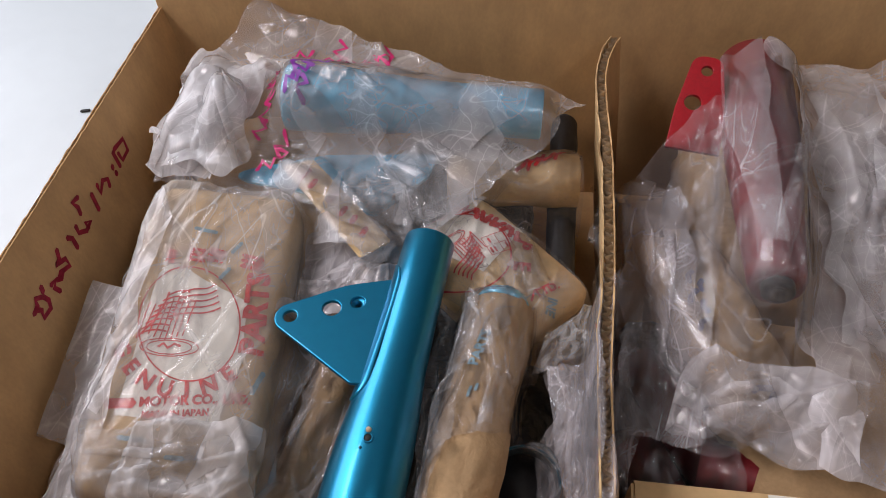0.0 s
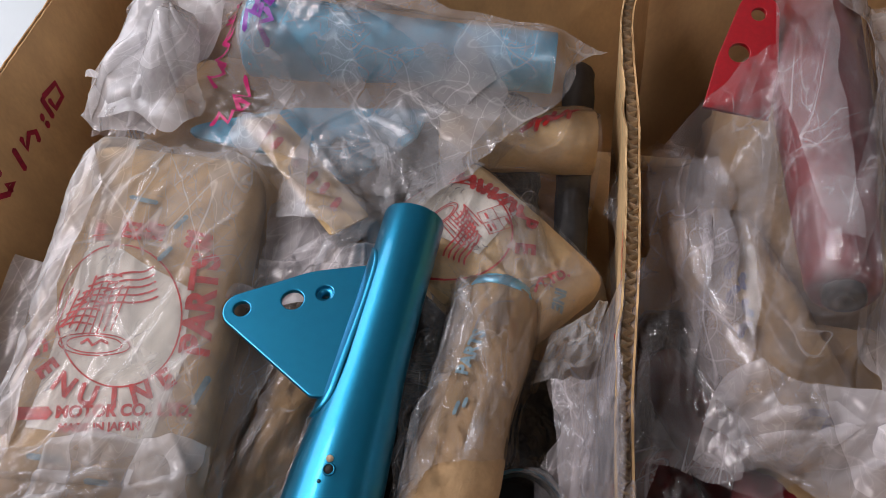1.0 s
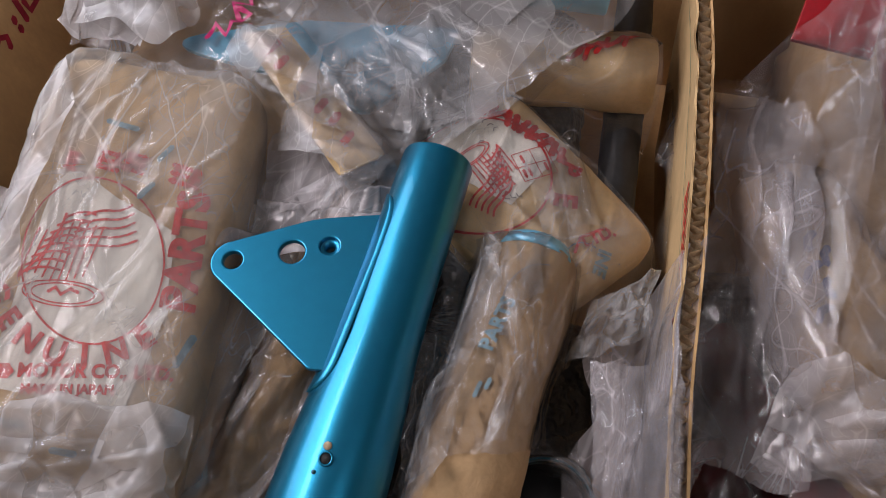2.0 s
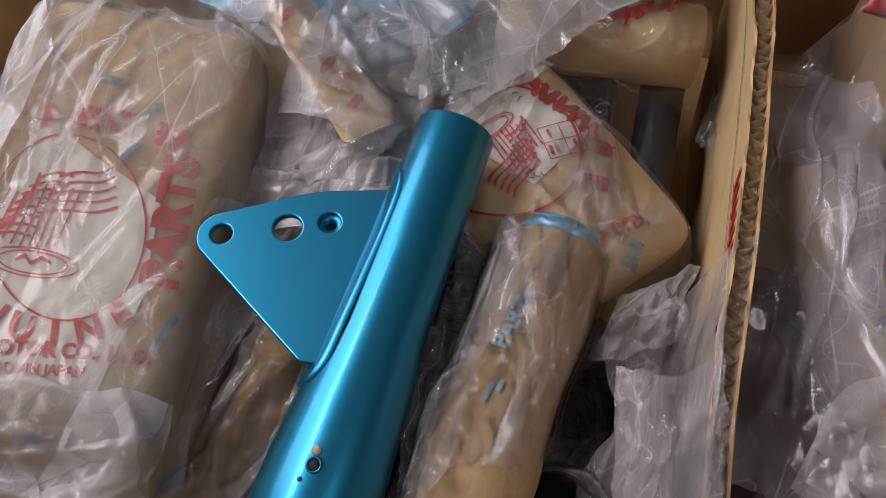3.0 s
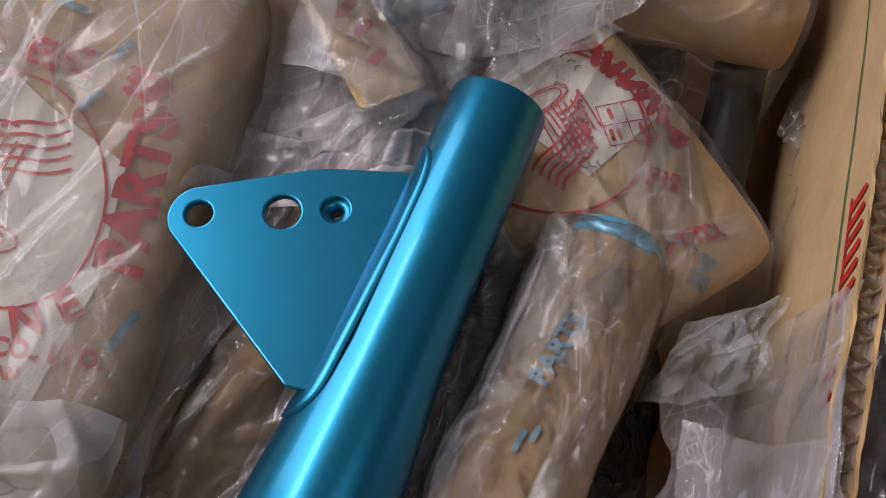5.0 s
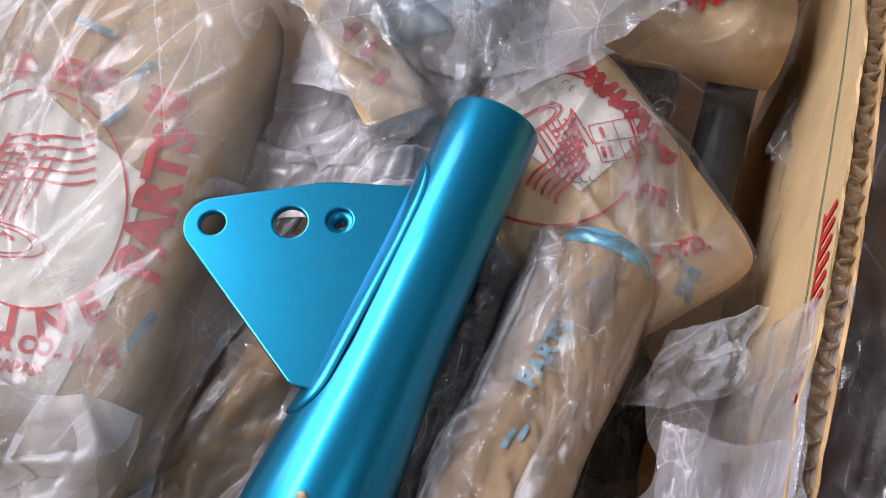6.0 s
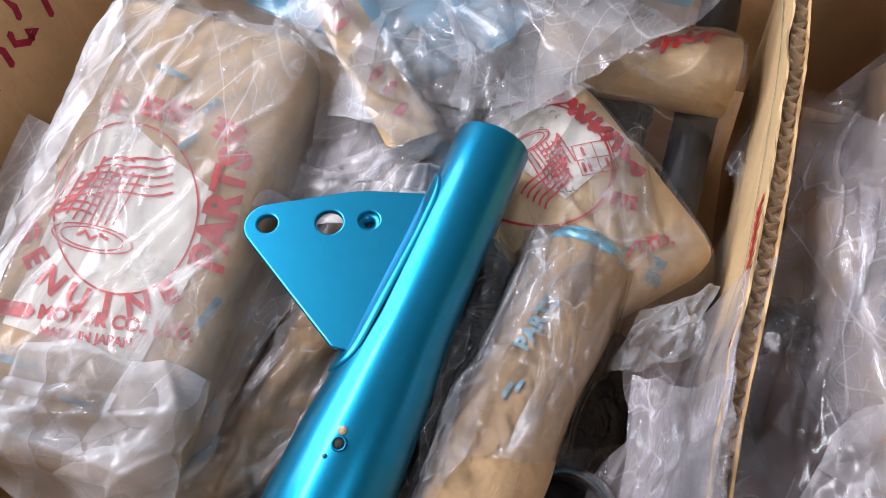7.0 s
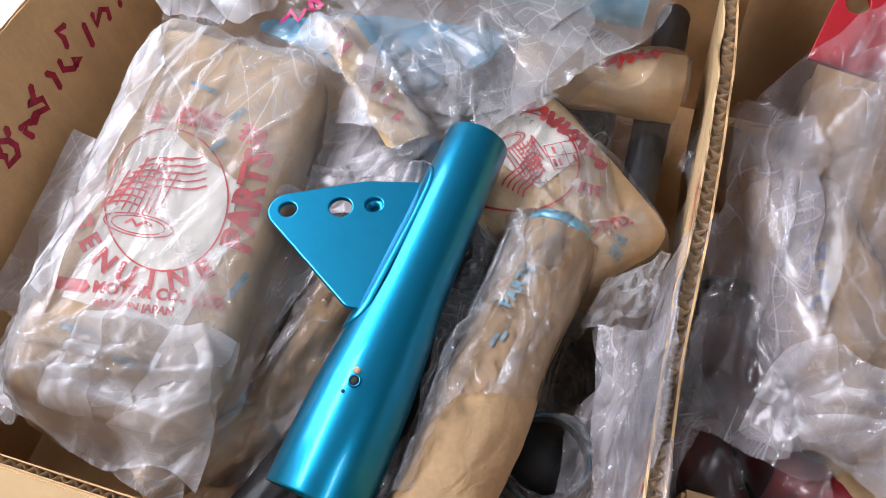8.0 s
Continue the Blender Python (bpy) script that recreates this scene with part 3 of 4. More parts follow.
# ---- the lower layer, on which the rest lies ----
def low_parcel(x, y, lx, ly, h, turn, seed, label="brown paper parcel lying at the bottom", material=None):
    return solid("paper_parcel", pillow(tilted(x, y, 0.007 + h / 2, turn), lx, ly, h, 0.006, seed, 20, 6.0, 5.0, 18), material or KRAFT, label, "parcel", "paper parcels")


# Near-black filler parcels put the shade of the deep gaps into colour.
GAP_FILLER, GAP_BLACK = "near-black filler parcel standing in for the shade of a gap", mat("gap_shade_black", (0.022, 0.021, 0.022), 0.35, scale=60, vary=0.3, bump=0.3, crinkle=0.5)
lows = [low_parcel(-0.235, 0.345, 0.19, 0.27, 0.135, 3, 21), low_parcel(-0.04, 0.30, 0.15, 0.22, 0.075, -4, 22, GAP_FILLER, GAP_BLACK), low_parcel(-0.20, 0.61, 0.24, 0.22, 0.165, -2, 23),
        low_parcel(0.00, 0.62, 0.15, 0.22, 0.142, 4, 24, GAP_FILLER, GAP_BLACK), low_parcel(0.015, 0.47, 0.13, 0.13, 0.145, 5, 25, GAP_FILLER, GAP_BLACK), low_parcel(0.082, 0.315, 0.08, 0.26, 0.078, 2, 29, GAP_FILLER, GAP_BLACK),
        low_parcel(0.335, 0.60, 0.19, 0.25, 0.20, 3, 26), low_parcel(0.36, 0.36, 0.21, 0.20, 0.175, -3, 27), low_parcel(0.222, 0.38, 0.09, 0.26, 0.085, 2, 28, GAP_FILLER, GAP_BLACK)]


# ---- fork brackets ----
def bracket_tube(parent, a, b, r0, r1, material, seg=56):
    """A flared headlamp-bracket tube, open at both ends."""
    flare = [(0.0, r0 * 0.97), (0.006, r0), (0.30, r0 * 1.02), (0.48, r0 + (r1 - r0) * 0.22), (0.62, r0 + (r1 - r0) * 0.62), (0.74, r0 + (r1 - r0) * 0.9), (0.85, r1), (0.995, r1), (1.0, r1 * 0.985)]
    inner = [(s, r - 0.0022) for s, r in reversed(flare)]
    return part("tube", lathe(flare + inner + [flare[0]], a, b, seg), material, parent)


def tube_point(a, b, s, angle, r):
    m, length = axis_frame(a, b)
    t = radians(angle)
    return m @ Vector((math.sin(t) * r, math.cos(t) * r, s * length))


TA, TB = (-0.0215, 0.4715, 0.2265), (-0.0485, 0.203, 0.195)
bracket = thing("headlamp_bracket", (-0.03, 0.34, 0.165), "turquoise metallic fork bracket with a drilled ear", "motorcycle part", "fork brackets")
tube_a = bracket_tube(bracket, TA, TB, 0.0235, 0.0325, TEAL)
EAR_TIP = [(-0.1300 + 0.0134 * math.cos(radians(t)), 0.3738 + 0.0134 * math.sin(radians(t))) for t in range(114, 241, 9)]
ear_out = round_poly([(-0.040, 0.4240), (-0.088, 0.4115)] + EAR_TIP + [(-0.0670, 0.3165), (-0.048, 0.318)], [0, 0.08] + [0] * len(EAR_TIP) + [0.004, 0])
EAR_HOLES = [(-0.1310, 0.3745, 0.0070), (-0.0968, 0.3865, 0.0090), (-0.0752, 0.3948, 0.0072)]
ear = flat_mesh([ear_out] + [ring_pts(*h) for h in EAR_HOLES], 0.0022, 0.0011)
ear.transform(Matrix.Translation((0, 0, 0.2275)))
ear_ob = part("ear", ear, TEAL, bracket, "flat triangular ear with three holes", smooth=False)
part("spacer", lathe([(0, 0.0062), (1, 0.0062), (1, 0.0034), (0, 0.0034), (0, 0.0062)], (-0.0752, 0.3948, 0.2265), (-0.0752, 0.3948, 0.214), 24), TEAL, ear_ob, "threaded boss in the ear hole")
# saddle where the ear is pressed on to the tube
m, length = axis_frame(TA, TB)
bm = bmesh.new()
rows = []
for i in range(41):
    s = 0.135 + (0.625 - 0.135) * i / 40
    e = min(1.0, min(i, 40 - i) / 7)
    half = math.sqrt(1 - (1 - e) ** 2)
    r = 0.0237 + 0.0090 * max(0, min(1, (s - 0.3) / 0.5)) ** 1.1 + 0.0010
    row = []
    for k in range(9):
        ang = radians(-64 + (33 * half) * k / 8)
        rr = r + (0.0008 if 0 < k < 8 else -0.0010)
        row.append(bm.verts.new(m @ Vector((math.sin(ang) * rr, math.cos(ang) * rr, s * length))))
    rows.append(row)
for p, q in zip(rows, rows[1:]):
    for k in range(8):
        bm.faces.new((p[k], p[k + 1], q[k + 1], q[k]))
bmesh.ops.recalc_face_normals(bm, faces=bm.faces)
part("saddle", bm, TEAL, bracket, "pressed saddle joining ear and tube")
SC = 0.745
p0 = tube_point(TA, TB, SC, -1, 0.0319)
p1 = tube_point(TA, TB, SC, -1, 0.0332)
part("screw_hole", lathe([(0, 0.0042), (0.8, 0.0040), (1, 0.0036), (1, 0.0030), (0, 0.0030), (0, 0.0042)], p0, p1, 24), TEAL, bracket, "raised rim of a drilled hole")
# Nothing is cut here; a dark disc paints the hole's shade.
part("hole", lathe([(0, 0.0031), (1, 0.0031), (1, 0.0001)], p0, p0 + (p1 - p0) * 0.6, 20), DARK, bracket, "dark disc standing in for the shade of a drilled hole")
# First spot is bare primer; the dark one paints a dent's shade.
for ds, da, rr, mt in ((-0.024, -9, 0.0024, CHIP), (0.030, -24, 0.0013, TEAL_DARK)):
    c0, c1 = tube_point(TA, TB, SC + ds, -1 + da * 0.3, 0.0312), tube_point(TA, TB, SC + ds, -1 + da * 0.3, 0.0331)
    part("paint_chip", lathe([(0, rr), (0.8, rr * 0.9), (1, rr * 0.3), (1, 0.0001)], c0, c1, 9), mt, bracket, "spot of the set: chipped paint and a dent's painted shade")

# the second bracket, in the bag at the back
BA, BB = (0.076, 0.644, 0.243), (-0.196, 0.644, 0.246)
bracket_b = thing("headlamp_bracket", (-0.06, 0.63, 0.17), "pale metallic blue fork bracket inside a clear bag", "motorcycle part", "fork brackets")
tube_b = bracket_tube(bracket_b, BA, BB, 0.0265, 0.0355, SKY_BLUE)
ear_b = flat_mesh([round_poly([(-0.255, 0.548), (-0.145, 0.588), (-0.03, 0.600), (-0.036, 0.568), (-0.082, 0.507), (-0.12, 0.528)], [0.012, 0.02, 0.006, 0.01, 0.012, 0.02]), ring_pts(-0.064, 0.537, 0.006), ring_pts(-0.10, 0.55, 0.008)], 0.0026, 0.0008)
ear_b.transform(Matrix.Translation((0, 0, 0.2155)))
ear_b_ob = part("ear", ear_b, SKY_BLUE, bracket_b, "flat drilled ear", smooth=False)


# ---- wrapped parcels ----
def strip(corners, bvh, material, name, label, parent=None, lift=0.0009, thick=0.0004):
    bm = flat_mesh([corners])
    lay(bm, Matrix.Identity(4), bvh, lift)
    return part(name, bm, material, parent, label) if parent else solid(name, bm, material, label, "label")


# parcel with the white label, in the bag by the side wall
parcel_l = thing("printed_parcel", (-0.21, 0.36, 0.15), "brown paper parcel with red print and a white label", "parcel", "printed parcels")
wrap_l = part("wrapper", pillow(tilted(-0.2165, 0.362, 0.1925, 1.5, 12, 7), 0.144, 0.30, 0.064, 0.0013, 2, 34, 9.0, 4.4, 16), KRAFT_MID, parcel_l, "creased brown paper wrapper")
tl_ = tree_of([wrap_l])
strip([(-0.256, 0.401), (-0.246, 0.415), (-0.216, 0.402), (-0.174, 0.388), (-0.166, 0.335), (-0.174, 0.278), (-0.256, 0.276)], tl_, PAPER, "label", "white paper label", parcel_l, 0.0012)
CX, CY, CR = -0.2175, 0.361, 0.0465


def pr(bm, m, bvh, parent, name, material=RED_INK, lift=0.0020, label=""):
    return part(name, lay(bm, m, bvh, lift), material, parent, label)


def ring_bm(cx, cy, r, w, a0=0, a1=360, n=60):
    return lines_bm([[(cx + r * math.cos(radians(a0 + (a1 - a0) * i / n)), cy + r * math.sin(radians(a0 + (a1 - a0) * i / n))) for i in range(n + 1)]], w)


I4 = Matrix.Identity(4)
pr(lines_bm([[(0.0425 * math.cos(a) - 0.013 * math.sin(a), 0.050 * math.sin(a) + 0.006 * math.cos(a)) for a in [math.pi * i / 32 for i in range(65)]]], 0.0012), at2(CX, CY), tl_, parcel_l, "printed_ring", label="thin red printed ring")


def emblem(cx, cy, k, turn, bvh, parent, lift):
    """Plain emblem: two fans of strokes over an oval."""
    def put(pts, w=0.0015):
        pr(lines_bm([[(p[0] * k, p[1] * k) for p in pts]], w), at2(cx, cy, turn), bvh, parent, "emblem_stroke", lift=lift)
    for f in range(8):
        y = -0.010 + 0.0042 * f
        put([(-0.027 + 0.0022 * f + u * (0.019 - 0.0006 * f), y + 0.003 * math.sin(u * 2.6) + 0.002 * u) for u in [i / 8 for i in range(9)]])
    put([(-0.027 + 0.0155 * u + 0.004 * math.sin(u * 3), -0.012 + 0.034 * u) for u in [i / 8 for i in range(9)]])
    for f in range(5):
        put([(-0.008 + 0.0015 * f + u * (0.034 - 0.003 * f), 0.004 + 0.0045 * f + 0.010 * u * u + 0.002 * math.sin(u * 5)) for u in [i / 8 for i in range(9)]])
    for f in range(9):
        put([(-0.027 + 0.0038 * f + 0.005 * u, -0.011 + (0.024 + 0.0008 * f) * u + 0.002 * math.sin(u * 3 + f)) for u in [i / 6 for i in range(7)]], 0.0011)
    for q in (1.0, 0.78):
        put([((-0.004 + 0.0195 * q * math.cos(a)), (-0.0175 + 0.0062 * q * math.sin(a))) for a in [2 * math.pi * i / 32 for i in range(33)]], 0.0009)


emblem(CX - 0.008, CY - 0.002, 1.25, 6, tl_, parcel_l, 0.0020)
pr(lines_bm([[(-0.009, -0.001), (-0.005, 0.002), (-0.001, -0.002), (0.004, 0.002), (0.009, 0.0)]], 0.0022), at2(CX - 0.011, CY - 0.023, 6), tl_, parcel_l, "emblem_bar")
pr(arc_text("GENUINE", CX, CY, 0.0590, 213, 318, 0.0185), I4, tl_, parcel_l, "lettering", label="red printed word")
pr(text_bm("PARTS", 0.0265), at2(-0.1640, 0.3790, 97), tl_, parcel_l, "lettering", label="red printed word")
pr(text_bm("MOTOR CO., LTD.", 0.0108), at2(-0.1955, 0.2965, 11), tl_, parcel_l, "lettering", label="red printed words")
pr(lines_bm([[(-0.012, 0), (0.008, 0)]], 0.0085), at2(-0.252, 0.2855, 9), tl_, parcel_l, "printed_bar", label="red printed bar")
pr(text_bm("MADE IN JAPAN", 0.0075), at2(-0.208, 0.2835, 11), tl_, parcel_l, "lettering", label="red printed words")
for x, y, w in ((-0.227, 0.4235, 0.015), (-0.2105, 0.4255, 0.013), (-0.178, 0.4245, 0.018), (-0.249, 0.418, 0.007)):
    for k in range(3):
        pr(lines_bm([[(-w / 2, 0), (w / 2, 0)]], 0.0030), at2(x, y - 0.005 + 0.005 * k, -4), tl_, parcel_l, "printed_bar", label="red printed bar")
    for k in (-0.35, 0.3):
        pr(lines_bm([[(0, -0.006), (0, 0.006)]], 0.0024), at2(x + w * k, y, -4), tl_, parcel_l, "printed_bar", label="red printed bar")
for x, y, w, tn in ((-0.226, 0.449, 0.020, -4), (-0.194, 0.436, 0.012, 60), (-0.199, 0.410, 0.012, 60), (-0.150, 0.320, 0.020, 75), (-0.236, 0.259, 0.022, 2), (-0.200, 0.250, 0.014, 2)):
    pr(lines_bm([[(-w / 2, 0), (w / 2, 0)]], 0.0038), at2(x, y, tn), tl_, parcel_l, "printed_bar", BLUE_INK, 0.0026, "pale blue printed bar")

# parcel with the white tag, beyond the bare bracket
parcel_r = thing("printed_parcel", (0.045, 0.48, 0.14), "tan paper parcel with red print and a white tag", "parcel", "printed parcels")
wrap_r = part("wrapper", pillow(tilted(0.036, 0.477, 0.1755, -42, -3, 3), 0.165, 0.118, 0.04, 0.0008, 6, 30, 9.0, 4.2, 20), KRAFT_PALE, parcel_r, "smooth tan paper wrapper")
tr_ = tree_of([wrap_r])
strip([(-0.010, 0.549), (0.066, 0.529), (0.030, 0.465), (-0.006, 0.478), (-0.030, 0.50)], tr_, PAPER, "label", "white paper tag with a printed grid", parcel_r, 0.0012)
EX, EY = 0.006, 0.487
pr(ring_bm(EX, EY, 0.049, 0.0016), I4, tr_, parcel_r, "printed_ring", label="thin red printed ring")
emblem(EX + 0.001, EY - 0.002, 0.95, 235, tr_, parcel_r, 0.0022)
rnd = random.Random(5)
for k in range(12):
    t = k / 11
    x, y = -0.006 + 0.066 * t, 0.5475 - 0.020 * t - 0.012 * t * t
    pr(lines_bm([[(-0.0045, -0.005), (0.003, 0.0055)]], 0.0050), at2(x, y, rnd.uniform(-25, 40)), tr_, parcel_r, "printed_bar", label="smeared red print")
    pr(lines_bm([[(-0.0035, 0.003), (0.004, -0.002)]], 0.0022), at2(x, y - 0.001, rnd.uniform(-30, 30)), tr_, parcel_r, "printed_bar", label="smeared red print")
pr(text_bm("P", 0.0200), at2(0.0665, 0.5045, -105), tr_, parcel_r, "lettering", label="red printed letter")
pr(text_bm("E", 0.0220), at2(0.0655, 0.4765, -88), tr_, parcel_r, "lettering", label="red printed letter")
pr(text_bm("LTD.", 0.0120), at2(0.0915, 0.4535, 35), tr_, parcel_r, "lettering", label="red printed letters")
pr(text_bm("INE", 0.0120), at2(0.0955, 0.4355, -98), tr_, parcel_r, "lettering", BLUE_INK, label="blue printed letters")
pr(ring_bm(0.084, 0.4335, 0.013, 0.001, 60, 250, 24), I4, tr_, parcel_r, "printed_ring", BLUE_INK)
pr(lines_bm([[(-0.010, -0.004), (0.0, 0.004), (0.010, 0.002)]], 0.0022), at2(0.082, 0.447, 40), tr_, parcel_r, "printed_bar")
gm = at2(0.0405, 0.502, -58)
for s in ([[(-0.012, -0.012), (0.012, -0.012)]], [[(-0.012, 0.002), (0.012, 0.002)]], [[(-0.012, 0.014), (0.012, 0.014)]], [[(-0.012, -0.012), (-0.012, 0.014)]], [[(0.012, -0.012), (0.012, 0.014)]], [[(0, -0.012), (0, 0.014)]]):
    pr(lines_bm(s, 0.0006), gm, tr_, parcel_r, "printed_rule", lift=0.0018)
for x, y in ((0.006, -0.005), (0.006, -0.009), (-0.006, -0.006), (0.005, 0.008)):
    pr(lines_bm([[(x - 0.003, y), (x + 0.003, y)]], 0.0022), gm, tr_, parcel_r, "printed_bar", lift=0.0018)
for x, y, tn in ((0.000, 0.533, 40), (0.005, 0.530, 10), (0.009, 0.527, 50), (0.001, 0.513, 30), (0.006, 0.511, -40), (0.030, 0.4715, 150), (0.034, 0.4735, 150), (0.026, 0.4695, 150)):
    pr(lines_bm([[(-0.0022, -0.001), (0.0, 0.001), (0.0022, 0.0)]], 0.0008), at2(x, y, tn), tr_, parcel_r, "pencil_mark", GREY_INK, 0.0018, "grey pencilled stroke")

# rolled parcel beside the bare bracket
CA, CB = (0.0515, 0.437, 0.1865), (0.0190, 0.196, 0.176)
roll_c = thing("rolled_parcel", (0.04, 0.31, 0.148), "brown paper roll with faded blue print in a clear bag", "parcel", "rolled parcels")


def roll_bm(a, b, r, seed, amp=0.0022, squash=1.0, nose=True):
    prof = [(0.03, r * 0.6), (0.0, r * 0.70), (0.008, r * 0.80), (0.03, r * 0.93), (0.08, r)] if nose else [(0.0, r)]
    prof += [(0.08 + 0.92 * i / 46, r * (1 + 0.03 * math.sin(i * 0.3))) for i in range(1, 47)]
    if not nose:
        prof += [(0.999, r * 0.9), (0.95, r * 0.86)]
        prof = [(0.05, r * 0.86), (0.001, r * 0.9)] + prof
    bm = lathe(prof, a, b, 64)
    m, length = axis_frame(a, b)
    inv = m.inverted()
    for v in bm.verts:
        q = inv @ v.co
        ang = math.atan2(q.x, q.y)
        rad = math.hypot(q.x, q.y)
        # wrapped edge running slantwise round the roll
        e = (ang * 0.5 + q.z * 6.0 + seed) % (2 * math.pi) / (2 * math.pi)
        step = 0.0022 * (1 - e) if rad > r * 0.6 else 0
        d = step + amp * (facet((q.x, q.y, q.z * 0.22), 40, seed) - 0.4 + 0.4 * (facet((q.x, q.y, q.z * 0.4), 90, seed + 3) - 0.5)) * min(1, rad / r)
        k = (rad + d) / max(rad, 1e-6)
        v.co = m @ Vector((q.x * k, q.y * k * squash, q.z))
    return bm


wrap_c = part("wrapper", roll_bm(CA, CB, 0.0310, 2.2, 0.0022), KRAFT, roll_c, "creased brown paper wrapper")
tc_ = tree_of([wrap_c])
pr(text_bm("PARTS", 0.0125), at2(0.0345, 0.368, 74), tc_, roll_c, "lettering", BLUE_INK, 0.0024, "pale blue printed word")
for x, y, w, tn in ((0.029, 0.326, 0.009, 75), (0.0345, 0.330, 0.006, 75)):
    pr(lines_bm([[(-w / 2, 0), (w / 2, 0)]], 0.0026), at2(x, y, tn), tc_, roll_c, "printed_bar", BLUE_INK, 0.0022, "pale blue printed bar")
pr(ring_bm(0.063, 0.385, 0.028, 0.0009, 95, 200, 20), I4, tc_, roll_c, "printed_ring", GREY_INK, 0.0014)
part("tube_end", lathe([(0, 0.0190), (0.25, 0.0245), (1, 0.0292), (1, 0.026), (0, 0.0170), (0, 0.0190)], (0.0518, 0.4415, 0.1885), (0.0500, 0.4270, 0.1885), 24, -0.9, 1.0), SKY_BLUE, roll_c, "turquoise painted end peeping out of the paper")

# short roll at the back with red print
RA, RB = (0.1195, 0.612, 0.180), (-0.02, 0.600, 0.182)
roll_d = thing("rolled_parcel", (0.05, 0.605, 0.15), "tan paper roll with a red print in clear film", "parcel", "rolled parcels")
wrap_d = part("wrapper", roll_bm(RA, RB, 0.0285, 4.4, 0.001, nose=False), KRAFT_PALE, roll_d, "smooth tan paper wrapper")
td_ = tree_of([wrap_d])
for k in range(10):
    pr(lines_bm([[(-0.006, 0), (0.006, 0.001)]], 0.004), at2(0.058 + 0.0046 * k, 0.596 + 0.0024 * k + 0.004 * (k % 2), 35 + 20 * (k % 3)), td_, roll_d, "printed_bar", RED_INK, 0.0026, "smeared red print")
# Near-black plug gives the roll's open end its shade by colour.
part("end_plug", lathe([(0, 0.0001), (0, 0.0245), (1, 0.0245), (1, 0.0001)], (0.112, 0.6115, 0.180), (0.104, 0.611, 0.180), 32), DARK, roll_d, "dark plug painted as the shade of the hollow end")

# rolls under the ear
roll_e = thing("rolled_parcel", (-0.10, 0.35, 0.135), "crumpled brown paper roll half hidden under film", "parcel", "rolled parcels")
part("wrapper", roll_bm((-0.070, 0.468, 0.176), (-0.118, 0.262, 0.108), 0.030, 7.7, 0.0036), KRAFT, roll_e, "creased brown paper wrapper")
roll_f = thing("rolled_parcel", (-0.13, 0.24, 0.12), "brown paper roll lying low beside the parcel", "parcel", "rolled parcels")
part("wrapper", roll_bm((-0.105, 0.275, 0.120), (-0.175, 0.185, 0.145), 0.017, 9.1, 0.0018), KRAFT, roll_f, "creased brown paper wrapper")

# strip of printed card across the second ear
tag = thing("card_tag", (-0.12, 0.51, 0.21), "cream card strip with faded red spots", "tag")
te_ = tree_of([ear_b_ob, roll_e.children[0], lows[2], lows[4]])
tag_bm = flat_mesh([round_poly([(-0.184, 0.552), (-0.155, 0.566), (-0.060, 0.478), (-0.086, 0.455)], [0.003] * 4)], 0.001, 0.0003)
tag_bm.transform(Matrix.Translation((-0.12, 0.51, 0.2230)) @ Matrix.Rotation(radians(7), 4, Vector((0.7, 0.7, 0))) @ Matrix.Translation((0.12, -0.51, 0)))
tag_card = part("card", tag_bm, KRAFT_PALE, tag, smooth=False)
tt_ = tree_of([tag_card])
for x, y, w in ((-0.158, 0.545, 0.014), (-0.148, 0.534, 0.010), (-0.125, 0.520, 0.012), (-0.112, 0.505, 0.010), (-0.100, 0.497, 0.008), (-0.088, 0.484, 0.009)):
    pr(lines_bm([[(-w / 2, -0.002), (w / 2, 0.002)]], 0.006), at2(x, y, 45), tt_, tag, "printed_bar", RED_INK, 0.0007, "faded red spot")

# dark tube end in a clear bag
cup = thing("tube_cap", (0.082, 0.275, 0.09), "dark turquoise tube end standing in a clear bag", "motorcycle part")
cup_wall = part("tube", lathe([(0, 0.0300), (0.03, 0.0305), (1, 0.0305), (1, 0.0275), (0.03, 0.0275), (0, 0.0300)], (0.0800, 0.278, 0.158), (0.078, 0.290, 0.075), 48), TEAL_DARK, cup)
part("rim", lathe([(0, 0.0292), (0.5, 0.0308), (1, 0.0302), (1, 0.0282), (0, 0.0292)], (0.0801, 0.2776, 0.1597), (0.0800, 0.278, 0.1575), 48), TEAL, cup, "turquoise painted rim")
# Black disc paints in the dark inside of the open tube.
part("disc", lathe([(0, 0.0001), (0, 0.0276), (1, 0.0276), (1, 0.0001)], (0.0792, 0.2808, 0.143), (0.0791, 0.2812, 0.140), 40), RUBBER_AND_SHADE, cup, "black disc for the shade inside the tube")

# Black rolls made up to deepen two dark gaps.
solid("rubber_sleeve", roll_bm((0.1085, 0.745, 0.150), (0.1065, 0.500, 0.142), 0.0155, 3.3, 0.002), RUBBER_AND_SHADE, "black filler roll added to darken the gap along the divider", "motorcycle part")
solid("rubber_sleeve", roll_bm((-0.052, 0.330, 0.128), (-0.105, 0.185, 0.122), 0.020, 5.1, 0.003), RUBBER_AND_SHADE, "black filler roll added to darken the gap under the turquoise bracket", "motorcycle part")

# ---- right-hand half ----
red_b = thing("headlamp_bracket", (0.24, 0.58, 0.21), "bright red fork bracket with a drilled ear in a bag", "motorcycle part", "fork brackets")
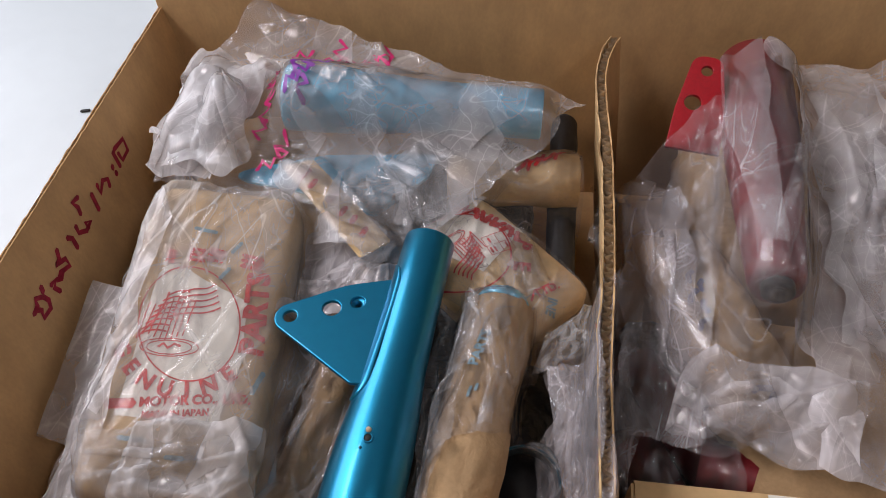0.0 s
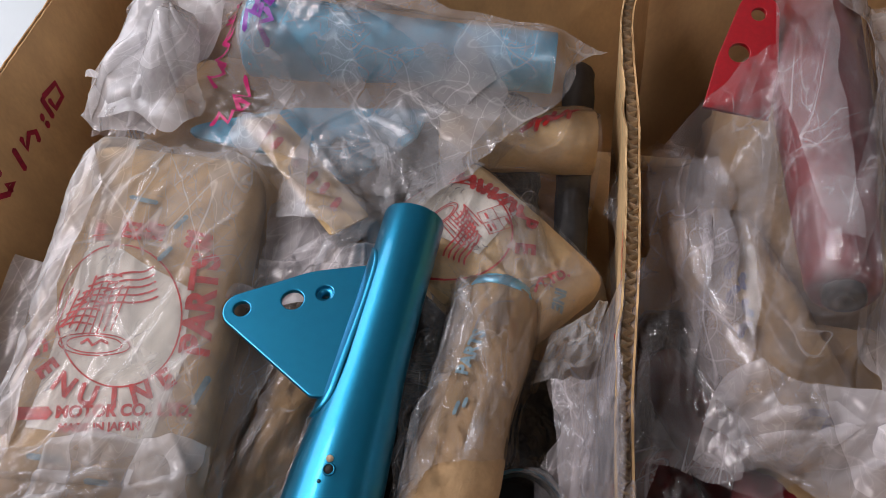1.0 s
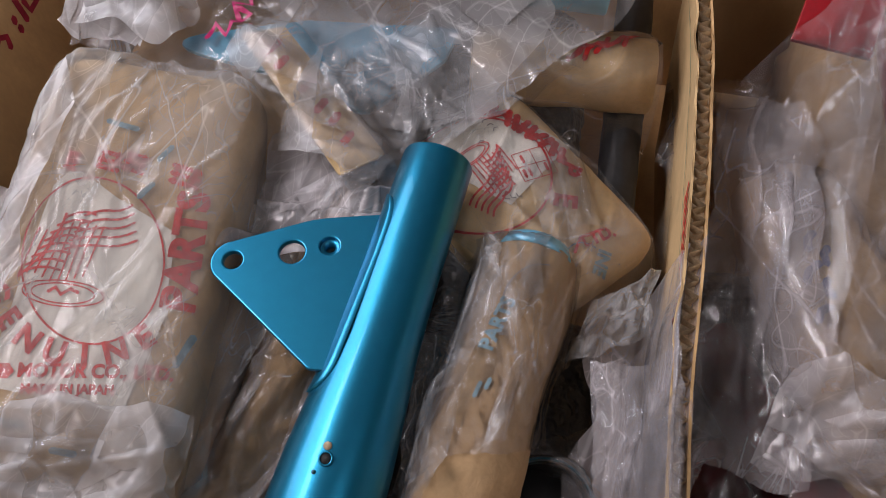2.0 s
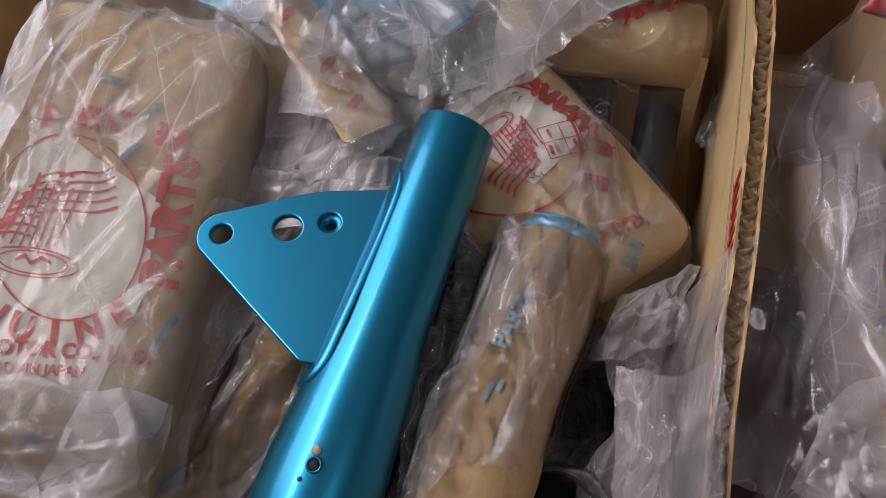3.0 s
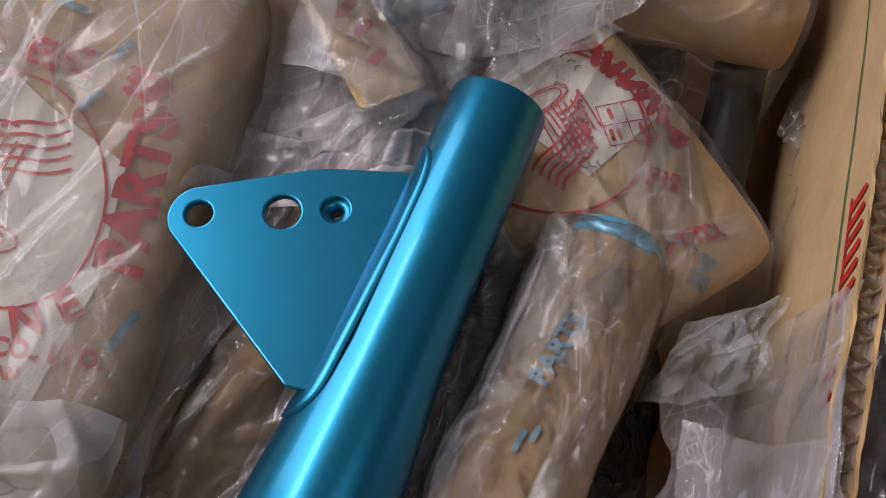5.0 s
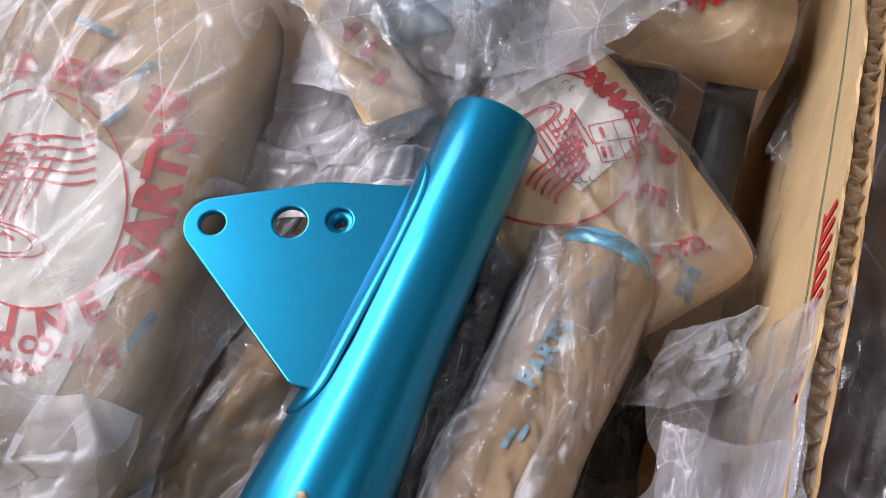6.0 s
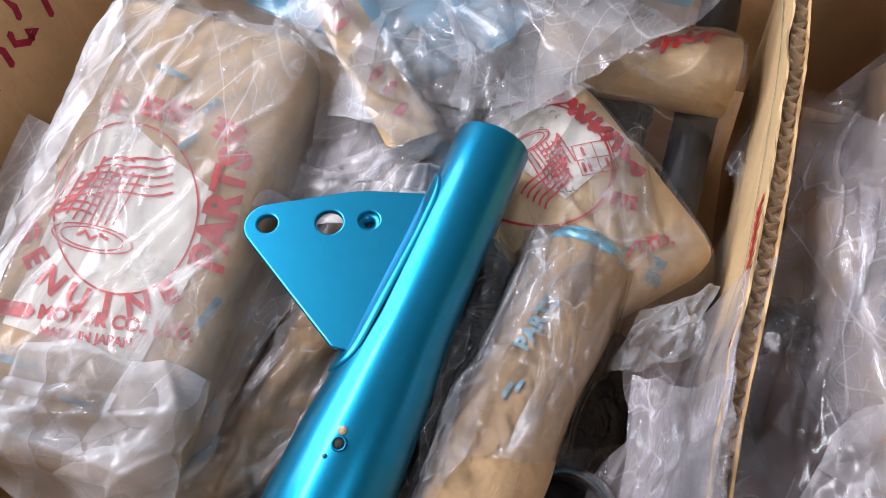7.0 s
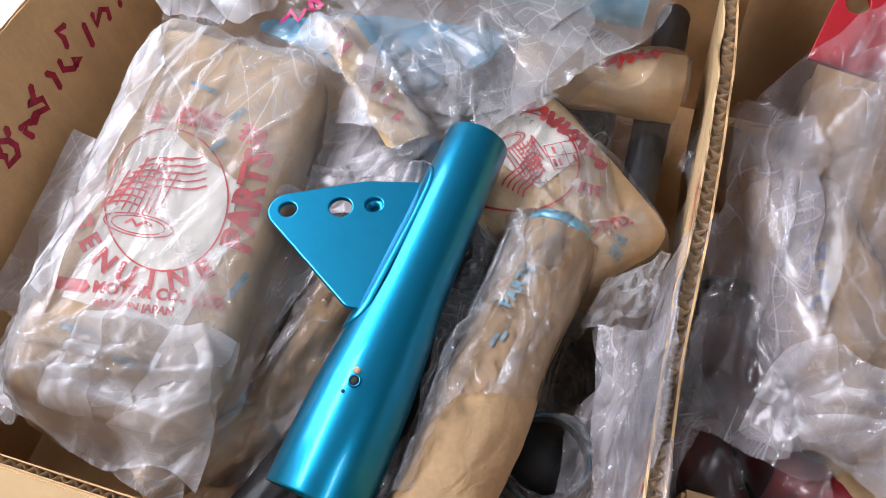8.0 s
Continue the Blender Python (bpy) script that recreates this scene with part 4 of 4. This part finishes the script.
ear_r = flat_mesh([round_poly([(-0.014, 0.071), (0.013, 0.071), (0.023, 0.012), (0.024, -0.030), (-0.025, -0.030), (-0.023, 0.012)], [0.013, 0.013, 0.02, 0, 0, 0.02]), ring_pts(0.0, 0.056, 0.0065), ring_pts(-0.008, 0.020, 0.009)], 0.003, 0.0008)
ear_r.transform(Matrix.Translation((0.2245, 0.606, 0.276)) @ Matrix.Rotation(radians(-10), 4, "Z") @ Matrix.Rotation(radians(24), 4, "X"))
part("ear", ear_r, RED, red_b, "bright red drilled ear", smooth=False)
part("tube", lathe([(0, 0.036), (0.01, 0.037), (0.45, 0.034), (0.98, 0.0225), (1, 0.0205), (1, 0.009), (0.97, 0.009), (0.96, 0.019), (0, 0.034), (0, 0.036)], (0.292, 0.705, 0.270), (0.264, 0.405, 0.285), 48), MAROON, red_b, "dark red tapering tube")
part("grommet", lathe([(0, 0.0110), (0.1, 0.0130), (0.9, 0.0130), (1, 0.0110), (1, 0.006), (0, 0.006), (0, 0.0110)], (0.265, 0.412, 0.2845), (0.263, 0.397, 0.2855), 36), RUBBER_AND_SHADE, red_b, "black rubber ring")
parcel_s = thing("printed_parcel", (0.24, 0.42, 0.19), "brown paper parcel with dark blue print in film", "parcel", "printed parcels")
wrap_s = part("wrapper", pillow(tilted(0.238, 0.418, 0.206, 24, 6, -4), 0.078, 0.205, 0.05, 0.005, 12, 26, 4.0, 2.6, 24), KRAFT, parcel_s, "creased brown paper wrapper")
ts_ = tree_of([wrap_s])
for x, y, w, tn in ((0.213, 0.449, 0.014, 70), (0.222, 0.440, 0.012, 80), (0.214, 0.428, 0.014, 60), (0.224, 0.420, 0.010, 110), (0.222, 0.405, 0.012, 50), (0.264, 0.350, 0.016, 10), (0.274, 0.345, 0.012, 40)):
    pr(lines_bm([[(-w / 2, -0.001), (0, 0.002), (w / 2, 0)]], 0.005), at2(x, y, tn), ts_, parcel_s, "printed_bar", NAVY_INK, 0.0016, "dark blue printed bar")
for a, b, r in (((0.183, 0.425, 0.125), (0.248, 0.305, 0.130), 0.021), ((0.182, 0.345, 0.112), (0.228, 0.245, 0.112), 0.022), ((0.228, 0.316, 0.142), (0.30, 0.298, 0.150), 0.022)):
    solid("painted_tube", lathe([(0, r * 0.9), (0.01, r), (0.99, r), (1, r * 0.9), (1, r * 0.8), (0, r * 0.8), (0, r * 0.9)], a, b, 40), MAROON, "dark red painted tube lying under the bags", "motorcycle part", "red tubes")
flat_box = thing("flat_carton", (0.33, 0.23, 0.16), "small pale cardboard carton with a printed label", "box")
part("body", box_bm(0.16, 0.44, 0.185, 0.272, 0.155, 0.200, 0.0025), CARD_PALE, flat_box, smooth=False)
part("label", box_bm(0.262, 0.42, 0.19, 0.270, 0.1995, 0.2012), PAPER, flat_box, "cream label", smooth=False)
for x0, x1, y0, y1 in ((0.268, 0.41, 0.2625, 0.2633), (0.268, 0.2688, 0.20, 0.2633)):
    part("printed_rule", box_bm(x0, x1, y0, y1, 0.2010, 0.2018), RED_INK, flat_box, smooth=False)

# ---- polythene bags ----
roll_e_w, roll_f_w = roll_e.children[0], roll_f.children[0]
bag_b = thing("plastic_bag", (-0.12, 0.62, 0.2), "clear plastic bag with magenta felt-pen writing round a bracket", "plastic bag", "plastic bags")
film_b = film("film", drape([(-0.330, 0.548), (-0.065, 0.450), (0.122, 0.668), (-0.265, 0.760)], [tube_b, ear_b_ob, tag_card, wrap_d, lows[2], lows[3], roll_e_w], 140, 110, 0.003, 0.010, 0.0065, 60, -22, 24, 3, (0.20, 0.195, 0.236, 0.285), 50, 4), FILM_BAG, bag_b)
tbag = tree_of([film_b])
film("layer", drape([(-0.150, 0.508), (-0.062, 0.458), (0.030, 0.548), (-0.055, 0.598)], [tag_card, ear_b_ob, roll_e_w, wrap_r, wrap_d, lows[2], lows[3]], 80, 80, 0.006, 0.008, 0.005, 30, -30, 24, 87, (0.21, 0.20, 0.215, 0.225), 40, 3), FILM, bag_b, "milky gathered mouth of the bag")
MARKS = [(-0.213, 0.658, 75), (-0.214, 0.640, 100), (-0.218, 0.622, 80), (-0.221, 0.604, 70), (-0.193, 0.585, 60), (-0.190, 0.572, 110), (-0.203, 0.560, 20),
         (-0.150, 0.707, 80), (-0.156, 0.688, 10), (-0.142, 0.684, 70), (-0.128, 0.686, 20), (-0.114, 0.690, 60), (-0.100, 0.697, 30), (-0.098, 0.703, 80), (-0.19, 0.695, 15)]
for x, y, tn in MARKS:
    pr(lines_bm([[(-0.011, -0.006), (-0.004, 0.007), (0.003, -0.006), (0.011, 0.005)]], 0.0044), at2(x, y, tn), tbag, bag_b, "marker_mark", MAGENTA, 0.0030, "magenta felt-pen stroke")
for x, y, tn in ((-0.182, 0.652, 70), (-0.176, 0.640, 30), (-0.170, 0.655, 100), (-0.184, 0.628, 40), (-0.172, 0.622, 80), (-0.160, 0.658, 20), (-0.178, 0.662, 10)):
    pr(lines_bm([[(-0.011, -0.005), (-0.002, 0.006), (0.004, -0.005), (0.011, 0.003)]], 0.0054), at2(x, y, tn), tbag, bag_b, "marker_mark", PURPLE, 0.0030, "purple felt-pen stroke")
for k, (q, z4) in enumerate((([(-0.345, 0.548), (-0.238, 0.530), (-0.232, 0.700), (-0.322, 0.728)], (0.205, 0.215, 0.235, 0.235)), ([(-0.330, 0.575), (-0.245, 0.560), (-0.215, 0.675), (-0.300, 0.712)], (0.225, 0.225, 0.240, 0.240)),
                             ([(-0.300, 0.545), (-0.225, 0.540), (-0.235, 0.640), (-0.285, 0.650)], (0.225, 0.220, 0.245, 0.245)))):
    film("knot", drape(q, [tube_b, lows[2]], 70, 100, 0.003, 0.014, 0.013, 16, 65 + 25 * k, 40, 61 + k, z4, 12, 2, 0.016, 0.034), FILM_WHITE, bag_b, "bunched milky end of the bag")


bag_l = thing("plastic_bag", (-0.22, 0.36, 0.2), "clear plastic bag drawn over the printed parcel", "plastic bag", "plastic bags")
film("film", drape([(-0.318, 0.208), (-0.140, 0.180), (-0.105, 0.495), (-0.318, 0.545)], [wrap_l, lows[0], lows[2], roll_e_w, roll_f_w], 120, 150, 0.0055, 0.008, 0.0042, 60, 68, 18, 5, (0.145, 0.145, 0.19, 0.20), 50, 0), FILM_OVER, bag_l)
film("layer", drape([(-0.318, 0.212), (-0.262, 0.206), (-0.258, 0.455), (-0.312, 0.540)], [wrap_l, lows[0], lows[2]], 60, 130, 0.0065, 0.004, 0.0045, 40, 74, 14, 71, (0.15, 0.15, 0.19, 0.20), 40, 2), FILM_MILKY, bag_l, "milky second layer of the bag")
film("fold", drape([(-0.300, 0.205), (-0.135, 0.190), (-0.135, 0.292), (-0.285, 0.258)], [wrap_l, roll_f_w, roll_e_w], 100, 60, 0.006, 0.006, 0.006, 40, 35, 28, 43, (0.15, 0.15, 0.185, 0.17), 20, 4), FILM_MILKY, bag_l, "milky doubled end of the bag")
film("flap", drape([(-0.352, 0.275), (-0.27, 0.262), (-0.27, 0.415), (-0.350, 0.425)], [wrap_l, lows[0]], 40, 60, 0.002, 0.001, 0.0015, 14, 85, 8, 6, (0.15, 0.15, 0.18, 0.185), 30, 1), FILM_MILKY, bag_l, "flat heat-sealed edge")

bag_m = thing("plastic_bag", (-0.09, 0.33, 0.17), "thin clear bag crumpled over a paper roll", "plastic bag", "plastic bags")
film("film", drape([(-0.165, 0.180), (-0.050, 0.185), (-0.010, 0.490), (-0.125, 0.505)], [roll_e_w, roll_f_w, lows[0], lows[1], lows[4]], 90, 160, 0.003, 0.010, 0.0080, 90, 62, 26, 9, (0.13, 0.10, 0.18, 0.20), 12, 6), FILM_THIN, bag_m)

film("layer", drape([(-0.142, 0.385), (-0.050, 0.418), (-0.022, 0.492), (-0.140, 0.512)], [roll_e_w, wrap_l, lows[2]], 80, 80, 0.006, 0.008, 0.006, 26, 30, 22, 73, (0.19, 0.195, 0.20, 0.205), 20, 3), FILM_CORNER, bag_m, "milky crumpled mouth of the bag")

bag_r = thing("plastic_bag", (0.06, 0.48, 0.2), "clear plastic sleeve round the tagged parcel", "plastic bag", "plastic bags")
film("film", drape([(-0.060, 0.470), (0.085, 0.375), (0.142, 0.450), (0.020, 0.588)], [wrap_r, lows[4], lows[3]], 90, 90, 0.0025, 0.002, 0.0018, 26, -45, 20, 11, 0.155, 30, 3), FILM_THIN, bag_r)

bag_c = thing("plastic_bag", (0.04, 0.3, 0.2), "thin clear bag creased round the paper roll", "plastic bag", "plastic bags")
film("film", drape([(-0.018, 0.258), (0.068, 0.305), (0.102, 0.432), (-0.002, 0.455)], [wrap_c, lows[1], lows[4]], 90, 170, 0.0020, 0.006, 0.0055, 80, 80, 26, 13, (0.12, 0.12, 0.15, 0.17), 40, 3), FILM_THIN, bag_c)

film("skirt", drape([(-0.022, 0.215), (0.008, 0.225), (0.034, 0.425), (-0.004, 0.455)], [lows[1], lows[4], wrap_c], 50, 150, 0.003, 0.006, 0.008, 70, 78, 26, 53, (0.13, 0.155, 0.185, 0.18), 8, 4), FILM, bag_c, "loose crinkled side of the bag")

bag_d = thing("plastic_bag", (0.06, 0.58, 0.18), "clear film round the short paper roll", "plastic bag", "plastic bags")
film("film", drape([(0.012, 0.530), (0.118, 0.520), (0.124, 0.655), (-0.005, 0.640)], [wrap_d, lows[3]], 70, 70, 0.0025, 0.004, 0.0028, 30, 5, 18, 15, 0.13, 25, 3), FILM_THIN, bag_d)

bag_cup = thing("plastic_bag", (0.08, 0.29, 0.15), "crinkled clear bag over the tube end", "plastic bag", "plastic bags")
film("film", drape([(0.045, 0.205), (0.122, 0.205), (0.120, 0.350), (0.048, 0.335)], [cup_wall, lows[5]], 70, 110, 0.002, 0.006, 0.006, 70, 20, 40, 17, 0.10, 14, 5), FILM_THIN, bag_cup)

bag_div = thing("plastic_bag", (0.13, 0.33, 0.22), "pinkish plastic bag hanging over the divider", "plastic bag", "plastic bags")
film("film", drape([(0.088, 0.222), (0.172, 0.215), (0.178, 0.432), (0.098, 0.405)], [skin, skin_l, lows[8]], 90, 150, 0.0025, 0.010, 0.006, 26, 76, 26, 19, (0.15, 0.13, 0.17, 0.17), 20, 4), FILM_PINK, bag_div)
film("flap", drape([(0.106, 0.255), (0.126, 0.255), (0.129, 0.350), (0.090, 0.355)], [skin_l], 40, 80, 0.004, 0.003, 0.007, 30, 82, 18, 23, (0.185, 0.20, 0.245, 0.215), 10, 2), FILM_PINK, bag_div, "loose milky flap")
film("flap", drape([(0.074, 0.366), (0.122, 0.378), (0.127, 0.432), (0.092, 0.408)], [wrap_r, wrap_c], 50, 60, 0.004, 0.006, 0.009, 40, 60, 40, 41, (0.165, 0.185, 0.20, 0.17), 10, 3), FILM_OVER, bag_r, "crumpled end of the sleeve")

right = [c for c in red_b.children] + [wrap_s, lows[6], lows[7], lows[8]]
bag_s = thing("plastic_bag", (0.25, 0.45, 0.25), "large milky plastic bag over red parts and paper", "plastic bag", "plastic bags")
film("film", drape([(0.150, 0.315), (0.345, 0.292), (0.362, 0.725), (0.162, 0.562)], right, 130, 160, 0.006, 0.010, 0.0075, 22, 76, 12, 27, (0.18, 0.21, 0.26, 0.225), 90, 7, 0.0055), FILM_VEIL, bag_s)
bag_t = thing("plastic_bag", (0.38, 0.5, 0.25), "crumpled milky plastic bag filling the corner", "plastic bag", "plastic bags")
film("film", drape([(0.300, 0.285), (0.49, 0.275), (0.50, 0.735), (0.300, 0.715)], right, 120, 160, 0.006, 0.012, 0.012, 16, 58, 20, 31, (0.21, 0.22, 0.25, 0.27), 80, 5, 0.016), FILM_CORNER, bag_t)
film("flap", drape([(0.246, 0.425), (0.262, 0.420), (0.284, 0.690), (0.243, 0.655)], right, 30, 90, 0.014, 0.002, 0.003, 8, 84, 10, 77, (0.26, 0.27, 0.29, 0.28), 30, 0), FILM, bag_s, "straight-edged fold of film")
film("layer", drape([(0.153, 0.320), (0.222, 0.305), (0.215, 0.560), (0.166, 0.560)], right, 60, 130, 0.010, 0.008, 0.004, 12, 80, 10, 79, (0.18, 0.20, 0.24, 0.225), 70, 3, 0.010), FILM_PINK, bag_s, "milky doubled side of the bag")
film("layer", drape([(0.190, 0.318), (0.342, 0.290), (0.340, 0.345), (0.222, 0.385)], right, 80, 60, 0.010, 0.010, 0.007, 18, 60, 30, 83, (0.19, 0.21, 0.24, 0.225), 40, 3, 0.008), FILM_CORNER, bag_s, "milky crumpled end of the bag")
film("fold", drape([(0.330, 0.40), (0.47, 0.36), (0.46, 0.70), (0.345, 0.705)], right, 70, 100, 0.016, 0.012, 0.014, 18, 40, 30, 37, (0.23, 0.23, 0.28, 0.27), 60, 4, 0.016), FILM_MILKY, bag_t, "loosely bunched film")
bag_v = thing("plastic_bag", (0.19, 0.31, 0.15), "clear glossy film over the dark red tubes", "plastic bag", "plastic bags")
film("film", drape([(0.143, 0.225), (0.262, 0.262), (0.250, 0.350), (0.146, 0.425)], [o for o in scene.objects if o.name.startswith("painted_tube")] + [lows[8]], 80, 110, 0.003, 0.006, 0.007, 50, 70, 30, 47, 0.11, 14, 4), FILM_THIN, bag_v)
bag_u = thing("plastic_bag", (0.18, 0.58, 0.2), "dark creased clear film behind the red ear", "plastic bag", "plastic bags")
film("film", drape([(0.142, 0.46), (0.215, 0.46), (0.23, 0.665), (0.142, 0.64)], [lows[6], lows[8]], 60, 100, 0.003, 0.006, 0.008, 60, 50, 40, 35, 0.14, 14, 4), FILM_THIN, bag_u)

solid("debris_speck", pillow(tilted(-0.632, 0.874, 0.002, 20), 0.016, 0.006, 0.004, 0.001, 3, 4), DARK, "small dark scrap lying on the floor", "scrap")
